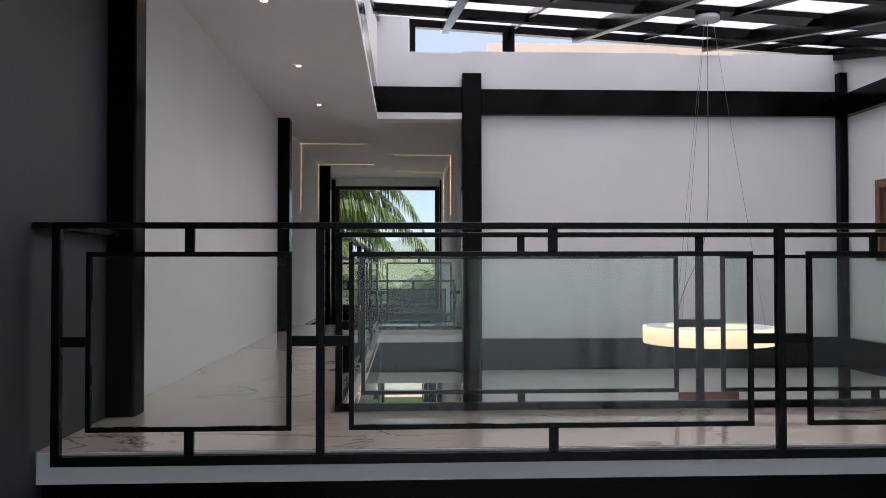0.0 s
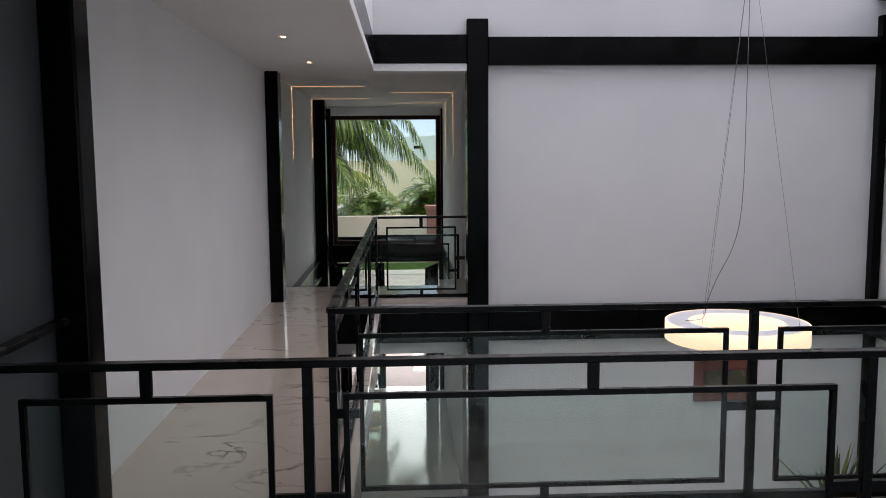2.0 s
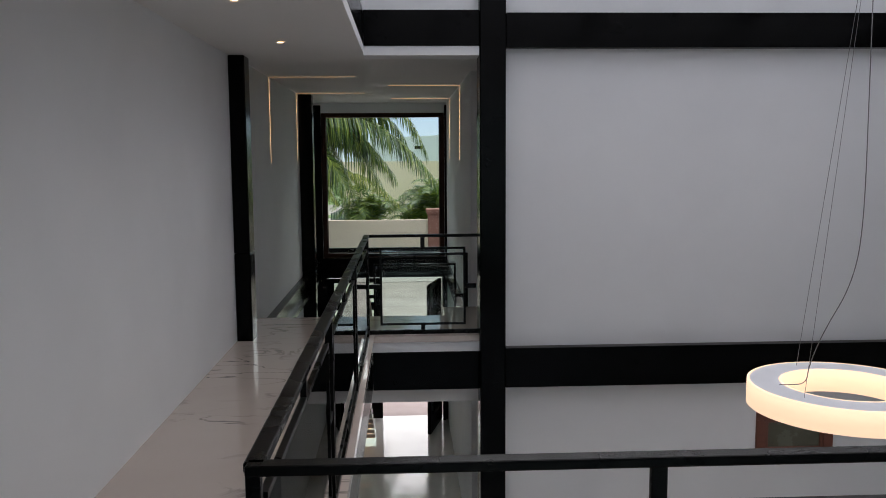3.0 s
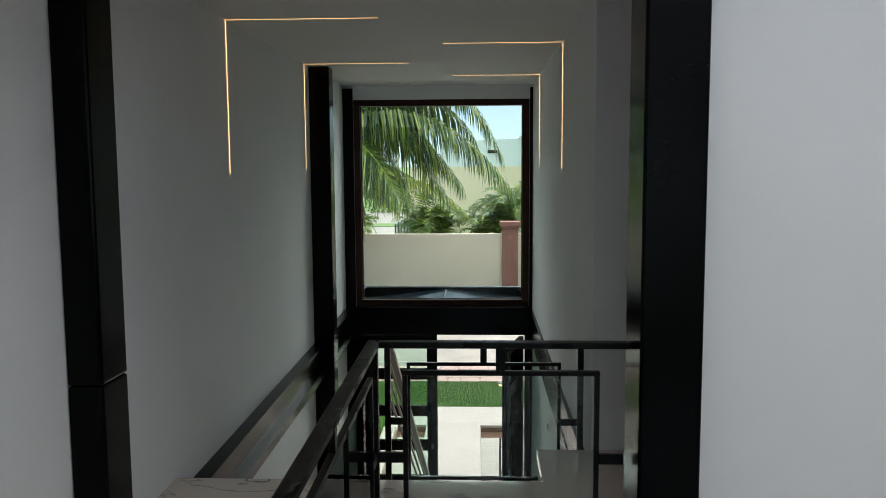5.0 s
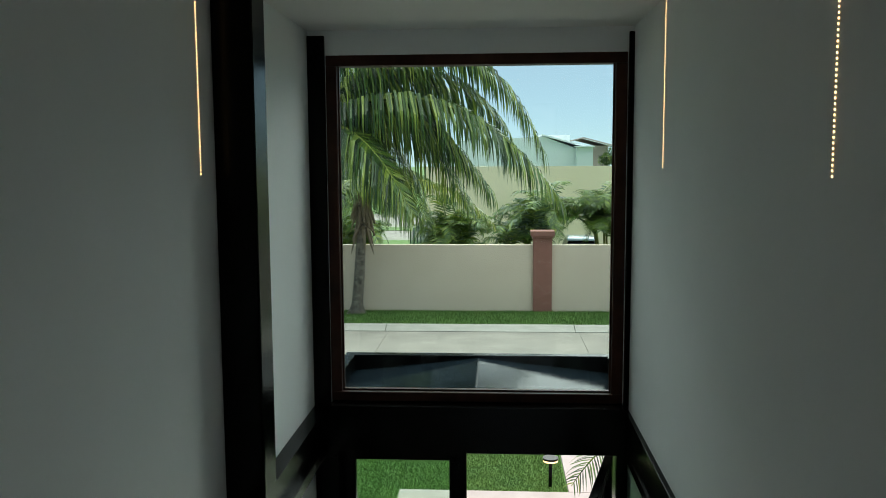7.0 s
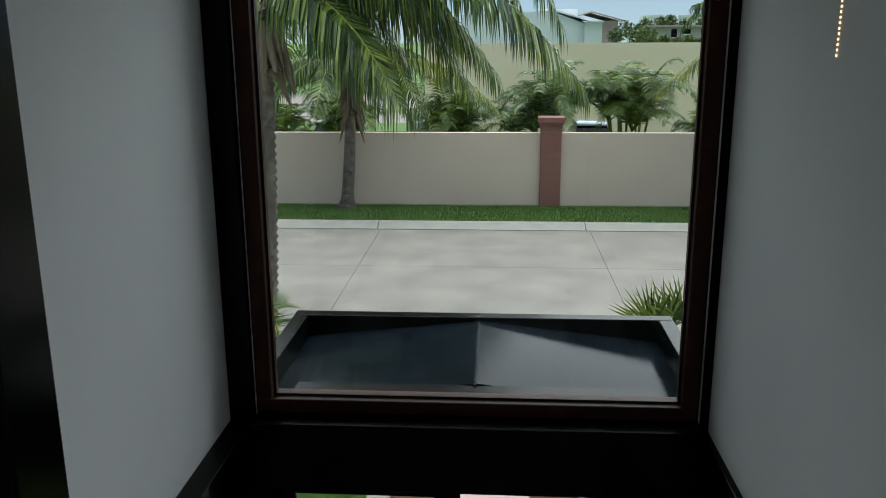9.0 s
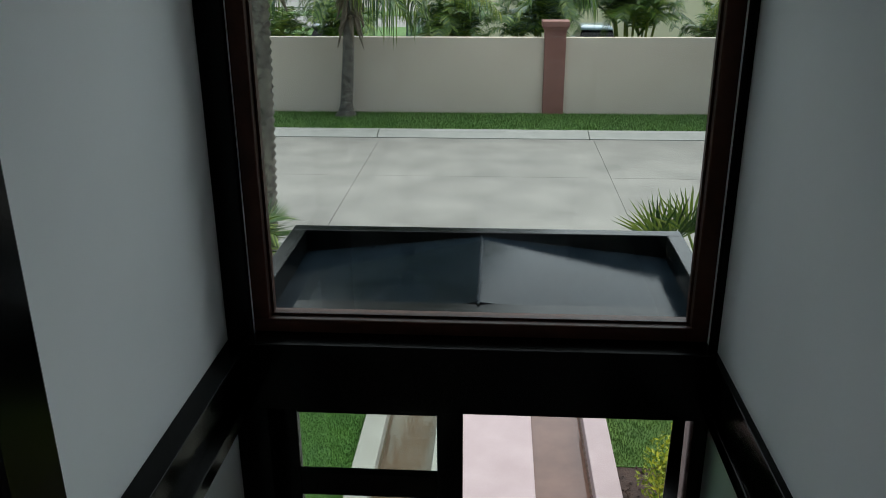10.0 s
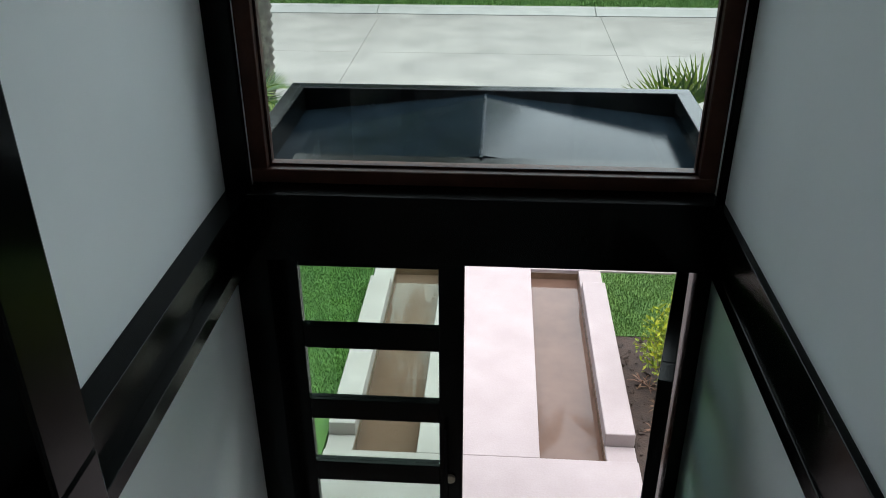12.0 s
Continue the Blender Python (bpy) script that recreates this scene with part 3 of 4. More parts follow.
# ---- light strips and spots ----
def led_corner(wall_x, inward, y, z0, x_end, half=0.0018):
    d = thing("led_corner_light", "thin warm light strip running from wall to ceiling", "light strip", "foyer light strips")
    c = TOP + 0.02
    bm, n = bmesh.new(), 62
    for i in range(n):
        z = z0 + (c - z0) * i / n
        box(bm, min(wall_x, wall_x + inward * 0.005), max(wall_x, wall_x + inward * 0.005), y - half, y + half, z, z + 0.008)
    part("wall_strip", bm, M_LED, d, "row of small warm diodes")
    part("ceiling_strip", boxes((min(wall_x, x_end), max(wall_x, x_end), y - 0.0014, y + 0.0014, c - 0.004, c)), M_LEDTHIN, d)


led_corner(LW, 1, 12.49, 1.705, -0.56)
led_corner(LW, 1, 15.06, 1.715, -0.56)
led_corner(RW, -1, 13.735, 1.715, -0.17, 0.0009)
led_corner(RW, -1, 16.28, 1.725, -0.17, 0.0008)


def downlight(x, y):
    d = thing("downlight", "small round recessed ceiling spot, switched on", "downlight", "corridor downlights")
    bm = bmesh.new()
    bmesh.ops.create_circle(bm, cap_ends=True, segments=24, radius=0.026)
    bmesh.ops.transform(bm, verts=bm.verts, matrix=Matrix.Translation((x, y, TOP - 0.004)))
    bmesh.ops.reverse_faces(bm, faces=bm.faces)
    part("lens", bm, M_SPOT, d)
    bm = bmesh.new()
    for i in range(24):
        a0, a1 = 2 * math.pi * i / 24, 2 * math.pi * (i + 1) / 24
        q = [bm.verts.new((x + r * math.cos(a), y + r * math.sin(a), z)) for r, a, z in ((0.026, a0, TOP - 0.005), (0.026, a1, TOP - 0.005), (0.055, a1, TOP - 0.003), (0.055, a0, TOP - 0.003))]
        bm.faces.new(q)
    part("trim_ring", bm, M_CEIL, d)


for yy in (3.5, 5.43, 7.36, 9.25):
    downlight(-0.985, yy)

# ---- ring pendant ----
RX, RY, RZ, RO, RI, RH = 2.965, 7.42, 0.148, 0.62, 0.395, 0.162
ring = thing("ring_pendant", "large white ring lamp with glowing sides hung on wires", "pendant lamp", at=(RX, RY, RZ))


def ring_band(r0, r1, z0, z1, seg=96):
    bm = bmesh.new()
    loops = [[bm.verts.new((RX + r * math.cos(2 * math.pi * i / seg), RY + r * math.sin(2 * math.pi * i / seg), z)) for i in range(seg)] for r, z in ((r0, z0), (r1, z0), (r1, z1), (r0, z1))]
    for k in range(4):
        for i in range(seg):
            bm.faces.new((loops[k][i], loops[k][(i + 1) % seg], loops[(k + 1) % 4][(i + 1) % seg], loops[(k + 1) % 4][i]))
    bmesh.ops.recalc_face_normals(bm, faces=bm.faces)
    return bm


part("outer_diffuser", ring_band(RO - 0.02, RO, RZ - RH / 2, RZ + RH / 2), M_RING, ring, "warm glowing outer band", True)
part("inner_diffuser", ring_band(RI, RI + 0.02, RZ - RH / 2, RZ + RH / 2), M_RING, ring, "warm glowing inner band", True)
part("bottom_diffuser", ring_band(RI + 0.02, RO - 0.02, RZ - RH / 2, RZ - RH / 2 + 0.01), M_RING, ring, "glowing underside")
part("top_cover", ring_band(RI + 0.02, RO - 0.02, RZ + RH / 2 - 0.012, RZ + RH / 2), M_RINGTOP, ring, "white metal top")
ROSE = Vector((2.90, 7.20, 3.14))
bm = bmesh.new()
rod(bm, ROSE, ROSE + Vector((0, 0, 0.05)), 0.115, 32)
part("ceiling_rose", bm, M_RINGTOP, ring, "white round ceiling rose", True)
for ang in (100, 215, 335):
    a = radians(ang)
    bm = rod(bmesh.new(), ROSE + Vector((0.05 * math.cos(a), 0.05 * math.sin(a), 0)), (RX + 0.52 * math.cos(a), RY + 0.52 * math.sin(a), RZ + RH / 2), 0.0016, 6)
    part("wire", bm, M_WIRE, ring)
cd = bpy.data.curves.new("cable", "CURVE")
cd.dimensions, cd.bevel_depth = "3D", 0.003
sp = cd.splines.new("NURBS")
pts = [(*ROSE,), (2.88, 7.15, 2.2), (2.86, 7.1, 1.3), (2.80, 7.1, 0.95), (2.66, 7.15, 0.65), (2.60, 7.2, 0.42), (2.60, 7.22, 0.30), (2.52, 7.25, 0.28), (2.46, 7.3, 0.27)]
sp.points.add(len(pts) - 1)
for p, c in zip(sp.points, pts):
    p.co = (*c, 1)
sp.use_endpoint_u, sp.order_u = True, 3
cable = new("cable", cd)
cd.materials.append(M_WIRE)
cable.parent = ring
cable.matrix_parent_inverse = Matrix.Translation(-ring.location)
solid("baseboard", boxes((RW + 0.2, AX, 11.78, 11.798, 0.0, 0.1)), M_WOOD, "dark brown baseboard of the side hall", "baseboard", "structure")

plate = thing("wall_socket", "small white socket plate on the lower foyer wall", "socket", at=(RW, 14.8, -0.82))
part("plate", boxes((RW - 0.012, RW, 14.74, 14.86, -0.86, -0.78), bevel=0.003), M_CEIL, plate)
part("insert", boxes((RW - 0.016, RW - 0.0125, 14.775, 14.825, -0.845, -0.795), bevel=0.001), M_GREY, plate)

# ---- outside: ground and garden ----
OG = -3.22
solid("ground", boxes((-400, 400, FY + 0.3, 900, OG - 0.5, OG - 0.12)), M_GRASS, "flat ground reaching the horizon", "ground", "structure")
solid("lawn_west", boxes((-9, -1.665, FY + 0.46, 25.4, OG - 0.1, OG)), M_GRASS, "mown green lawn beside the entrance path", "lawn", "structure")
solid("lawn_east", boxes((0.957, 9, 20.9, 22.18, OG - 0.1, OG), (2.35, 9, 22.18, 25.4, OG - 0.1, OG), (-1.665, 0.90, 23.4, 25.4, OG - 0.1, OG)), M_GRASS, "mown green lawn beyond the path", "lawn", "structure")
solid("planting_bed", boxes((0.957, 9, FY + 0.46, 20.9, OG - 0.1, OG - 0.01)), M_SOIL, "bare brown soil of a planting bed", "bed", "structure")
PZ = -3.2
bm = boxes((-1.655, 0.955, FY + 0.2, 19.02, GF - 0.25, PZ), (-0.875, 0.15, 19.02, 22.2, GF - 0.4, PZ), (-1.66, 2.33, 22.19, 23.39, GF - 0.4, PZ), (0.905, 2.33, 23.40, 25.39, GF - 0.4, PZ), bevel=0.008)
solid("entrance_path", bm, M_PATH, "pale pinkish screed path to the front door", "path", "structure")
for sx0, sx1, wx0, wx1 in ((-1.419, -0.875, -1.65, -1.419), (0.15, 0.699, 0.699, 0.952)):
    pool = thing("reflecting_pool", "narrow sunken pool of murky brown water beside the path", "pool", "entrance pools")
    part("water", boxes((sx0, sx1, 19.02, 22.19, PZ - 0.24, PZ - 0.125)), M_WATER, pool, "still murky brown water")
    part("side_wall", boxes((wx0, wx1, 19.235, 21.76, PZ - 0.4, PZ + 0.10), bevel=0.01), M_PATH, pool, "raised pale side wall")
    part("step_block", boxes((wx0, wx1, 19.02, 19.225, PZ - 0.4, PZ - 0.02), bevel=0.01), M_PATH, pool)
    part("end_block", boxes((wx0, wx1, 21.77, 22.19, PZ - 0.4, PZ - 0.004), bevel=0.008), M_PATH, pool)
    for x0, x1, y0, y1 in ((sx0, sx0 + 0.004, 19.03, 22.185), (sx1 - 0.004, sx1, 19.03, 22.185), (sx0 + 0.005, sx1 - 0.005, 22.184, 22.188)):
        part("wet_band", boxes((x0, x1, y0, y1, PZ - 0.13, PZ - 0.045)), M_WET, pool, "brown waterline stain")

# paving strip in front of the road, stone by stone
paving = thing("paving_strip", "strip of pinkish stamped stone paving", "paving", kind="structure")
part("bed", boxes((-9, 9, 25.4, 26.85, OG - 0.1, OG - 0.02)), M_CONC, paving)
stone_meshes = []
for w in (0.30, 0.44, 0.58):
    stone_meshes.append((w, mesh_of("stone", boxes((0.008, w - 0.008, 0.008, 0.352, -0.03, 0.012), bevel=0.008), M_PAVE)))
rng = random.Random(4)
for row in range(4):
    x = -4.5 - rng.random() * 0.3
    while x < 4.5:
        w, me = rng.choice(stone_meshes)
        o = new("stone", me)
        o.parent = paving
        o.location = (x, 25.4 + row * 0.36, OG + rng.uniform(-0.004, 0.004))
        x += w
# road in cast slabs
road = thing("road", "pale cast concrete road with straight joints", "road", kind="structure")
part("base", boxes((-90, 90, 26.85, 35.5, OG - 0.12, OG - 0.045)), M_CONC, road)
jx = [-3.40 + 5.645 * k for k in range(-6, 8)]
for x0, x1 in zip(jx, jx[1:]):
    for y0, y1 in ((27.12, 31.76), (31.76, 35.48)):
        part("slab", boxes((x0 + 0.005, x1 - 0.005, y0 + 0.005, y1 - 0.005, OG - 0.12, OG - 0.03), bevel=0.004), M_CONC, road)
for y0, y1, h, nm in ((26.85, 27.11, 0.06, "kerb_near"), (35.5, 36.12, 0.085, "kerb_far")):
    k = thing(nm, "pale concrete kerb along the road", "kerb", kind="structure")
    for x0, x1 in zip(jx, jx[1:]):
        bm = bmesh.new()
        ys = ((y0, OG - 0.12), (y0, OG - 0.015), (y0 + min(0.4, (y1 - y0) * 0.6), OG + h), (y1, OG + h), (y1, OG - 0.12))
        bmesh.ops.convex_hull(bm, input=[bm.verts.new((x, y, z)) for x in (x0 - 0.09, x1 - 0.11) for y, z in ys])
        part("kerb_stone", bm, M_KERB, k)
solid("verge", boxes((-90, 90, 36.115, 39.5, OG - 0.12, OG + 0.07)), M_GRASS, "strip of mown grass under the boundary wall", "lawn", "structure")

# blades of grass
def blades(name, areas, count, h, seed, label):
    r = np.random.RandomState(seed)
    tot = sum((a[1] - a[0]) * (a[3] - a[2]) for a in areas)
    vs, fs = [], []
    for a in areas:
        n = int(count * (a[1] - a[0]) * (a[3] - a[2]) / tot)
        px, py = r.uniform(a[0], a[1], n), r.uniform(a[2], a[3], n)
        th, hh, ln, w = r.uniform(0, 6.28, n), h * r.uniform(0.6, 1.3, n), r.uniform(0, 0.8, n), h * 0.14
        for x, y, t, q, l in zip(px, py, th, hh, ln):
            c, s, k = math.cos(t), math.sin(t), len(vs)
            vs += [(x - s * w, y + c * w, a[4]), (x + s * w, y - c * w, a[4]), (x + c * q * l, y + s * q * l, a[4] + q)]
            fs.append((k, k + 1, k + 2))
    me = bpy.data.meshes.new(name)
    me.from_pydata(vs, [], fs)
    me.materials.append(M_BLADE)
    tagged(new(name, me), label, "grass", kind="stuff")


blades("grass", [(-4.2, -1.675, FY + 2.2, 25.38, OG), (0.97, 3.6, 20.9, 22.17, OG), (-1.7, 0.88, 23.42, 25.38, OG)], 130000, 0.032, 2, "short mown grass of the garden lawn")
blades("verge_grass", [(-9, 9, 36.15, 38.34, OG + 0.07)], 42000, 0.07, 3, "short grass along the boundary wall")

# ---- boundary wall and what stands beyond ----
FW = 38.37
wall = thing("boundary_wall", "beige rendered boundary wall", "wall", kind="structure")
part("panel", boxes((-40, 1.02, FW, FW + 0.22, OG - 0.1, -0.946), bevel=0.01), M_FENCE, wall)
part("panel", boxes((1.63, 40, FW, FW + 0.22, OG - 0.1, -0.946), bevel=0.01), M_FENCE, wall)
pier = thing("wall_pier", "terracotta painted pier with a stepped cap", "pier", at=(1.325, FW, OG))
part("shaft", boxes((1.02, 1.63, FW - 0.12, FW + 0.36, OG - 0.1, -0.72), bevel=0.012), M_PIER, pier)
part("cap", boxes((0.98, 1.67, FW - 0.17, FW + 0.41, -0.72, -0.64), (0.94, 1.71, FW - 0.21, FW + 0.45, -0.64, -0.48), bevel=0.012), M_PIER, pier, "stepped terracotta cap")
solid("far_wall", boxes((-4.1, 45, 58, 58.4, OG - 0.2, 1.5)), M_FAR, "long cream rendered wall of a neighbouring plot", "wall", "structure")
solid("far_court", boxes((-60, -4.2, 44, 92, OG - 0.1, OG - 0.02)), M_CONC, "pale concrete yard beyond the wall", "yard", "structure")
solid("far_lawn", boxes((-60, -4.3, 59.4, 64.2, OG - 0.1, OG + 0.02), (-60, -4.3, 72.0, 75.0, OG - 0.1, OG + 0.02)), M_GRASS, "green lawn strips beside the far road", "lawn", "structure")


def wire_fence(a, b, n, top):
    """Welded mesh between slim posts, from a to b."""
    f = thing("mesh_fence", "dark green wire mesh fence on slim posts", "fence", "mesh fences")
    a, b = Vector((*a, OG)), Vector((*b, OG))
    h = top - OG
    for i in range(n + 1):
        p = a.lerp(b, i / n)
        part("post", rod(bmesh.new(), p, p + Vector((0, 0, h)), 0.035, 8), M_MESH, f)
    bm = bmesh.new()
    m = int((b - a).length / 0.14)
    for i in range(m):
        p = a.lerp(b, (i + 0.5) / m)
        rod(bm, p + Vector((0, 0, 0.1)), p + Vector((0, 0, h - 0.05)), 0.006, 4)
    for i in range(8):
        z = Vector((0, 0, 0.15 + (h - 0.25) * i / 7))
        rod(bm, a + z, b + z, 0.012 if i == 7 else 0.007, 4)
    part("wire_mesh", bm, M_MESH, f)


wire_fence((-13.8, 52), (-5.9, 52), 3, -1.06)
wire_fence((-4.15, 49.5), (-3.75, 57.8), 7, -1.35)


def parked_car(x, y, paint, label):
    """A saloon standing along y, seen over the wall: body, cabin, glass, lamps and wheels."""
    c = thing("parked_car", label, "car", "parked cars", at=(x, y, OG))
    bm = bmesh.new()
    prof = ((0.0, 0.45), (0.05, 0.80), (0.9, 0.92), (3.4, 0.95), (4.2, 0.82), (4.3, 0.45), (4.2, 0.25), (0.1, 0.25))
    bmesh.ops.convex_hull(bm, input=[bm.verts.new((x + sx * (0.86 if zz > 0.3 else 0.8), y + yy, OG + zz)) for sx in (-1, 1) for yy, zz in prof])
    bmesh.ops.bevel(bm, geom=bm.edges[:], offset=0.05, segments=2, affect="EDGES")
    body = part("body", bm, paint, c, "", True)
    bm = bmesh.new()
    bmesh.ops.convex_hull(bm, input=[bm.verts.new((x + sx * w, y + yy, OG + zz)) for sx in (-1, 1) for w, yy, zz in ((0.78, 0.6, 0.9), (0.62, 1.15, 1.40), (0.60, 2.5, 1.46), (0.78, 3.4, 0.92))])
    bmesh.ops.bevel(bm, geom=bm.edges[:], offset=0.04, segments=2, affect="EDGES")
    part("windows", bm, M_BLACK, c, "dark tinted cabin glass")
    bm = bmesh.new()
    bmesh.ops.convex_hull(bm, input=[bm.verts.new((x + sx * w, y + yy, OG + zz)) for sx in (-1, 1) for w, yy, zz in ((0.66, 1.0, 1.36), (0.60, 1.2, 1.50), (0.58, 2.5, 1.52), (0.64, 2.75, 1.38))])
    part("roof", bm, paint, c, "", True)
    for sx in (-1, 1):
        part("tail_lamp", boxes((x + sx * 0.72 - 0.1, x + sx * 0.72 + 0.1, y - 0.01, y + 0.06, OG + 0.62, OG + 0.76), bevel=0.01), M_PIER, body, "red tail lamp")
        for yy in (0.85, 3.4):
            wheel = part("wheel", rod(bmesh.new(), (x + sx * 0.66, y + yy, OG + 0.31), (x + sx * 0.85, y + yy, OG + 0.31), 0.31, 20), M_TYRE, c)
            part("rim", rod(bmesh.new(), (x + sx * 0.80, y + yy, OG + 0.31), (x + sx * 0.86, y + yy, OG + 0.31), 0.19, 16), M_METAL, wheel)


parked_car(-7.65, 49.4, M_CARWHITE, "white parked car beyond the boundary wall")
parked_car(3.75, 48.4, M_CARBLUE, "grey-blue parked car beyond the boundary wall")

# ---- far houses ----
def slab_roof(p0, p1, y0, y1, t):
    bm = bmesh.new()
    vs = [bm.verts.new((x, y, z + dz)) for x, z in (p0, p1) for y in (y0, y1) for dz in (0, t)]
    bmesh.ops.convex_hull(bm, input=vs)
    return bm


h = thing("white_house", "white rendered house with shallow pitched roofs", "house", at=(4, 100, OG))
part("wall", boxes((-4, 8.2, 100, 110, OG, 3.1), (8.2, 9.9, 99.2, 110, OG, 3.2)), M_HOUSE, h)
bm = bmesh.new()
vs = [bm.verts.new(p) for x, z in ((-4, 3.1), (8.2, 3.1), (4.9, 4.35), (-4, 4.0)) for p in ((x, 100, z), (x, 110, z))]
bmesh.ops.convex_hull(bm, input=vs)
part("gable", bm, M_HOUSE, h)
part("roof", slab_roof((4.6, 4.45), (9.2, 3.2), 99.7, 110, 0.16), M_HOUSE, h)
part("roof", slab_roof((8.0, 3.22), (10.05, 3.2), 98.9, 109, 0.12), M_HOUSE, h)
part("parapet", boxes((5.6, 7.9, 104, 104.3, 3.4, 4.62)), M_HOUSE, h)
part("window", boxes((1.2, 2.3, 99.92, 99.99, 2.75, 3.1)), M_BLACK, h)
h = thing("pink_house", "pale house with a pink tiled roof", "house", at=(12, 110, OG))
part("wall", boxes((9.0, 12.9, 110, 120, OG, 3.55)), M_ROOFTILE, h)
part("roof", slab_roof((8.7, 4.10), (9.92, 4.40), 109.3, 120, 0.14), M_ROOFTILE, h)
part("roof", slab_roof((9.93, 4.40), (13.4, 3.48), 109.3, 120, 0.14), M_ROOFTILE, h)
part("fascia", slab_roof((9.94, 4.32), (13.38, 3.40), 109.24, 109.29, 0.07), M_HOUSE, h)
h = thing("block_house", "unfinished flat-roofed block building", "house", at=(24, 140, OG))
part("wall", boxes((22.45, 31.0, 140, 148, OG, 3.1)), M_BLOCK, h)
part("side_wing", boxes((20.9, 22.4, 141, 148, OG, 3.1)), M_BLOCK, h)
part("roof_slab", boxes((20.6, 31.2, 139.6, 148.2, 3.11, 3.42)), M_ROOFTILE, h)
for x0, x1, z0, z1 in ((24.64, 25.45, 1.72, 2.87), (26.3, 27.4, 2.17, 2.9), (28.9, 29.5, 2.05, 2.94)):
    part("window", boxes((x0, x1, 139.9, 139.99, z0, z1)), M_BLACK, h)
    part("window_sill", boxes((x0 - 0.1, x1 + 0.1, 139.85, 139.99, z0 - 0.12, z0 - 0.01)), M_HOUSE, h)
for hx, hw, hz in ((56.4, 6.6, 9.8), (68.2, 7.6, 9.9)):
    h = thing("far_hotel", "distant pale multi-storey hotel", "building", "far hotels", at=(hx, 350, OG))
    part("wall", boxes((hx, hx + hw, 350, 365, OG, hz)), M_HOUSE, h)
    for r in range(2):
        for c in range(6):
            part("window", boxes((hx + 0.6 + c * hw / 6, hx + (c + 0.7) * hw / 6, 349.8, 349.95, hz - 1.6 - r * 2.2, hz - 0.8 - r * 2.2)), M_BLOCK, h)
def tree_masses(name, label, spots, seed):
    """Tree tops as many small leaf clumps round each spot (x, y, top, radius)."""
    rng = random.Random(seed)
    bm = bmesh.new()
    for cx, cy, top, rr in spots:
        s = cy / 100
        for i in range(420):
            a, t, q = rng.uniform(0, 6.28), rng.uniform(-1.2, 1.57), rng.uniform(0.35, 1) * rng.uniform(0.8, 1.1)
            c = Vector((cx + rr * q * math.cos(a) * math.cos(t), cy + rr * q * math.sin(a) * math.cos(t), top - rr * 0.75 + rr * 0.8 * q * math.sin(t)))
            m = Euler((rng.uniform(-1.3, 1.3), rng.uniform(-1.3, 1.3), rng.uniform(0, 6.28))).to_matrix()
            l = rng.uniform(0.10, 0.24) * s
            bm.faces.new([bm.verts.new(c + m @ Vector(v)) for v in ((-l, 0, 0), (0, -l * 0.35, 0), (l, 0, 0), (0, l * 0.35, 0))])
    solid(name, bm, M_LEAF, label, "trees", "stuff")


tree_masses("far_trees", "distant green tree tops between the houses",
            [(10.3, 92, 2.5, 0.9), (11.2, 93, 3.2, 1.2), (12.4, 94, 2.9, 1.1), (13.6, 95, 2.7, 1.1), (11.8, 90, 2.3, 1.0), (13.2, 90, 2.0, 0.9), (14.6, 92, 1.9, 0.8), (15.8, 92, 1.7, 0.7), (17.0, 93, 1.9, 0.7), (18.4, 95, 1.6, 0.7), (20.2, 97, 1.4, 0.6),
             (36, 210, 6.3, 2.0), (38.5, 212, 6.6, 2.0), (45, 208, 6.6, 2.2), (47.5, 210, 6.4, 2.0), (33, 212, 5.8, 2.2), (42, 214, 5.6, 2.0)], 77)
tree_masses("yard_trees", "dim trees beyond the far road",
            [(-6 - 3.1 * k, 91 + (k * 5 % 4), 0.2 + (k * 7 % 5) * 0.35, 2.3) for k in range(9)] + [(-6.5 - 3.0 * k, 90 + (k * 5 % 4), -1.5, 1.9) for k in range(9)], 78)


# ---- palms ----
def bezier(p0, p1, p2, t):
    return p0 * (1 - t) ** 2 + p1 * 2 * t * (1 - t) + p2 * t * t


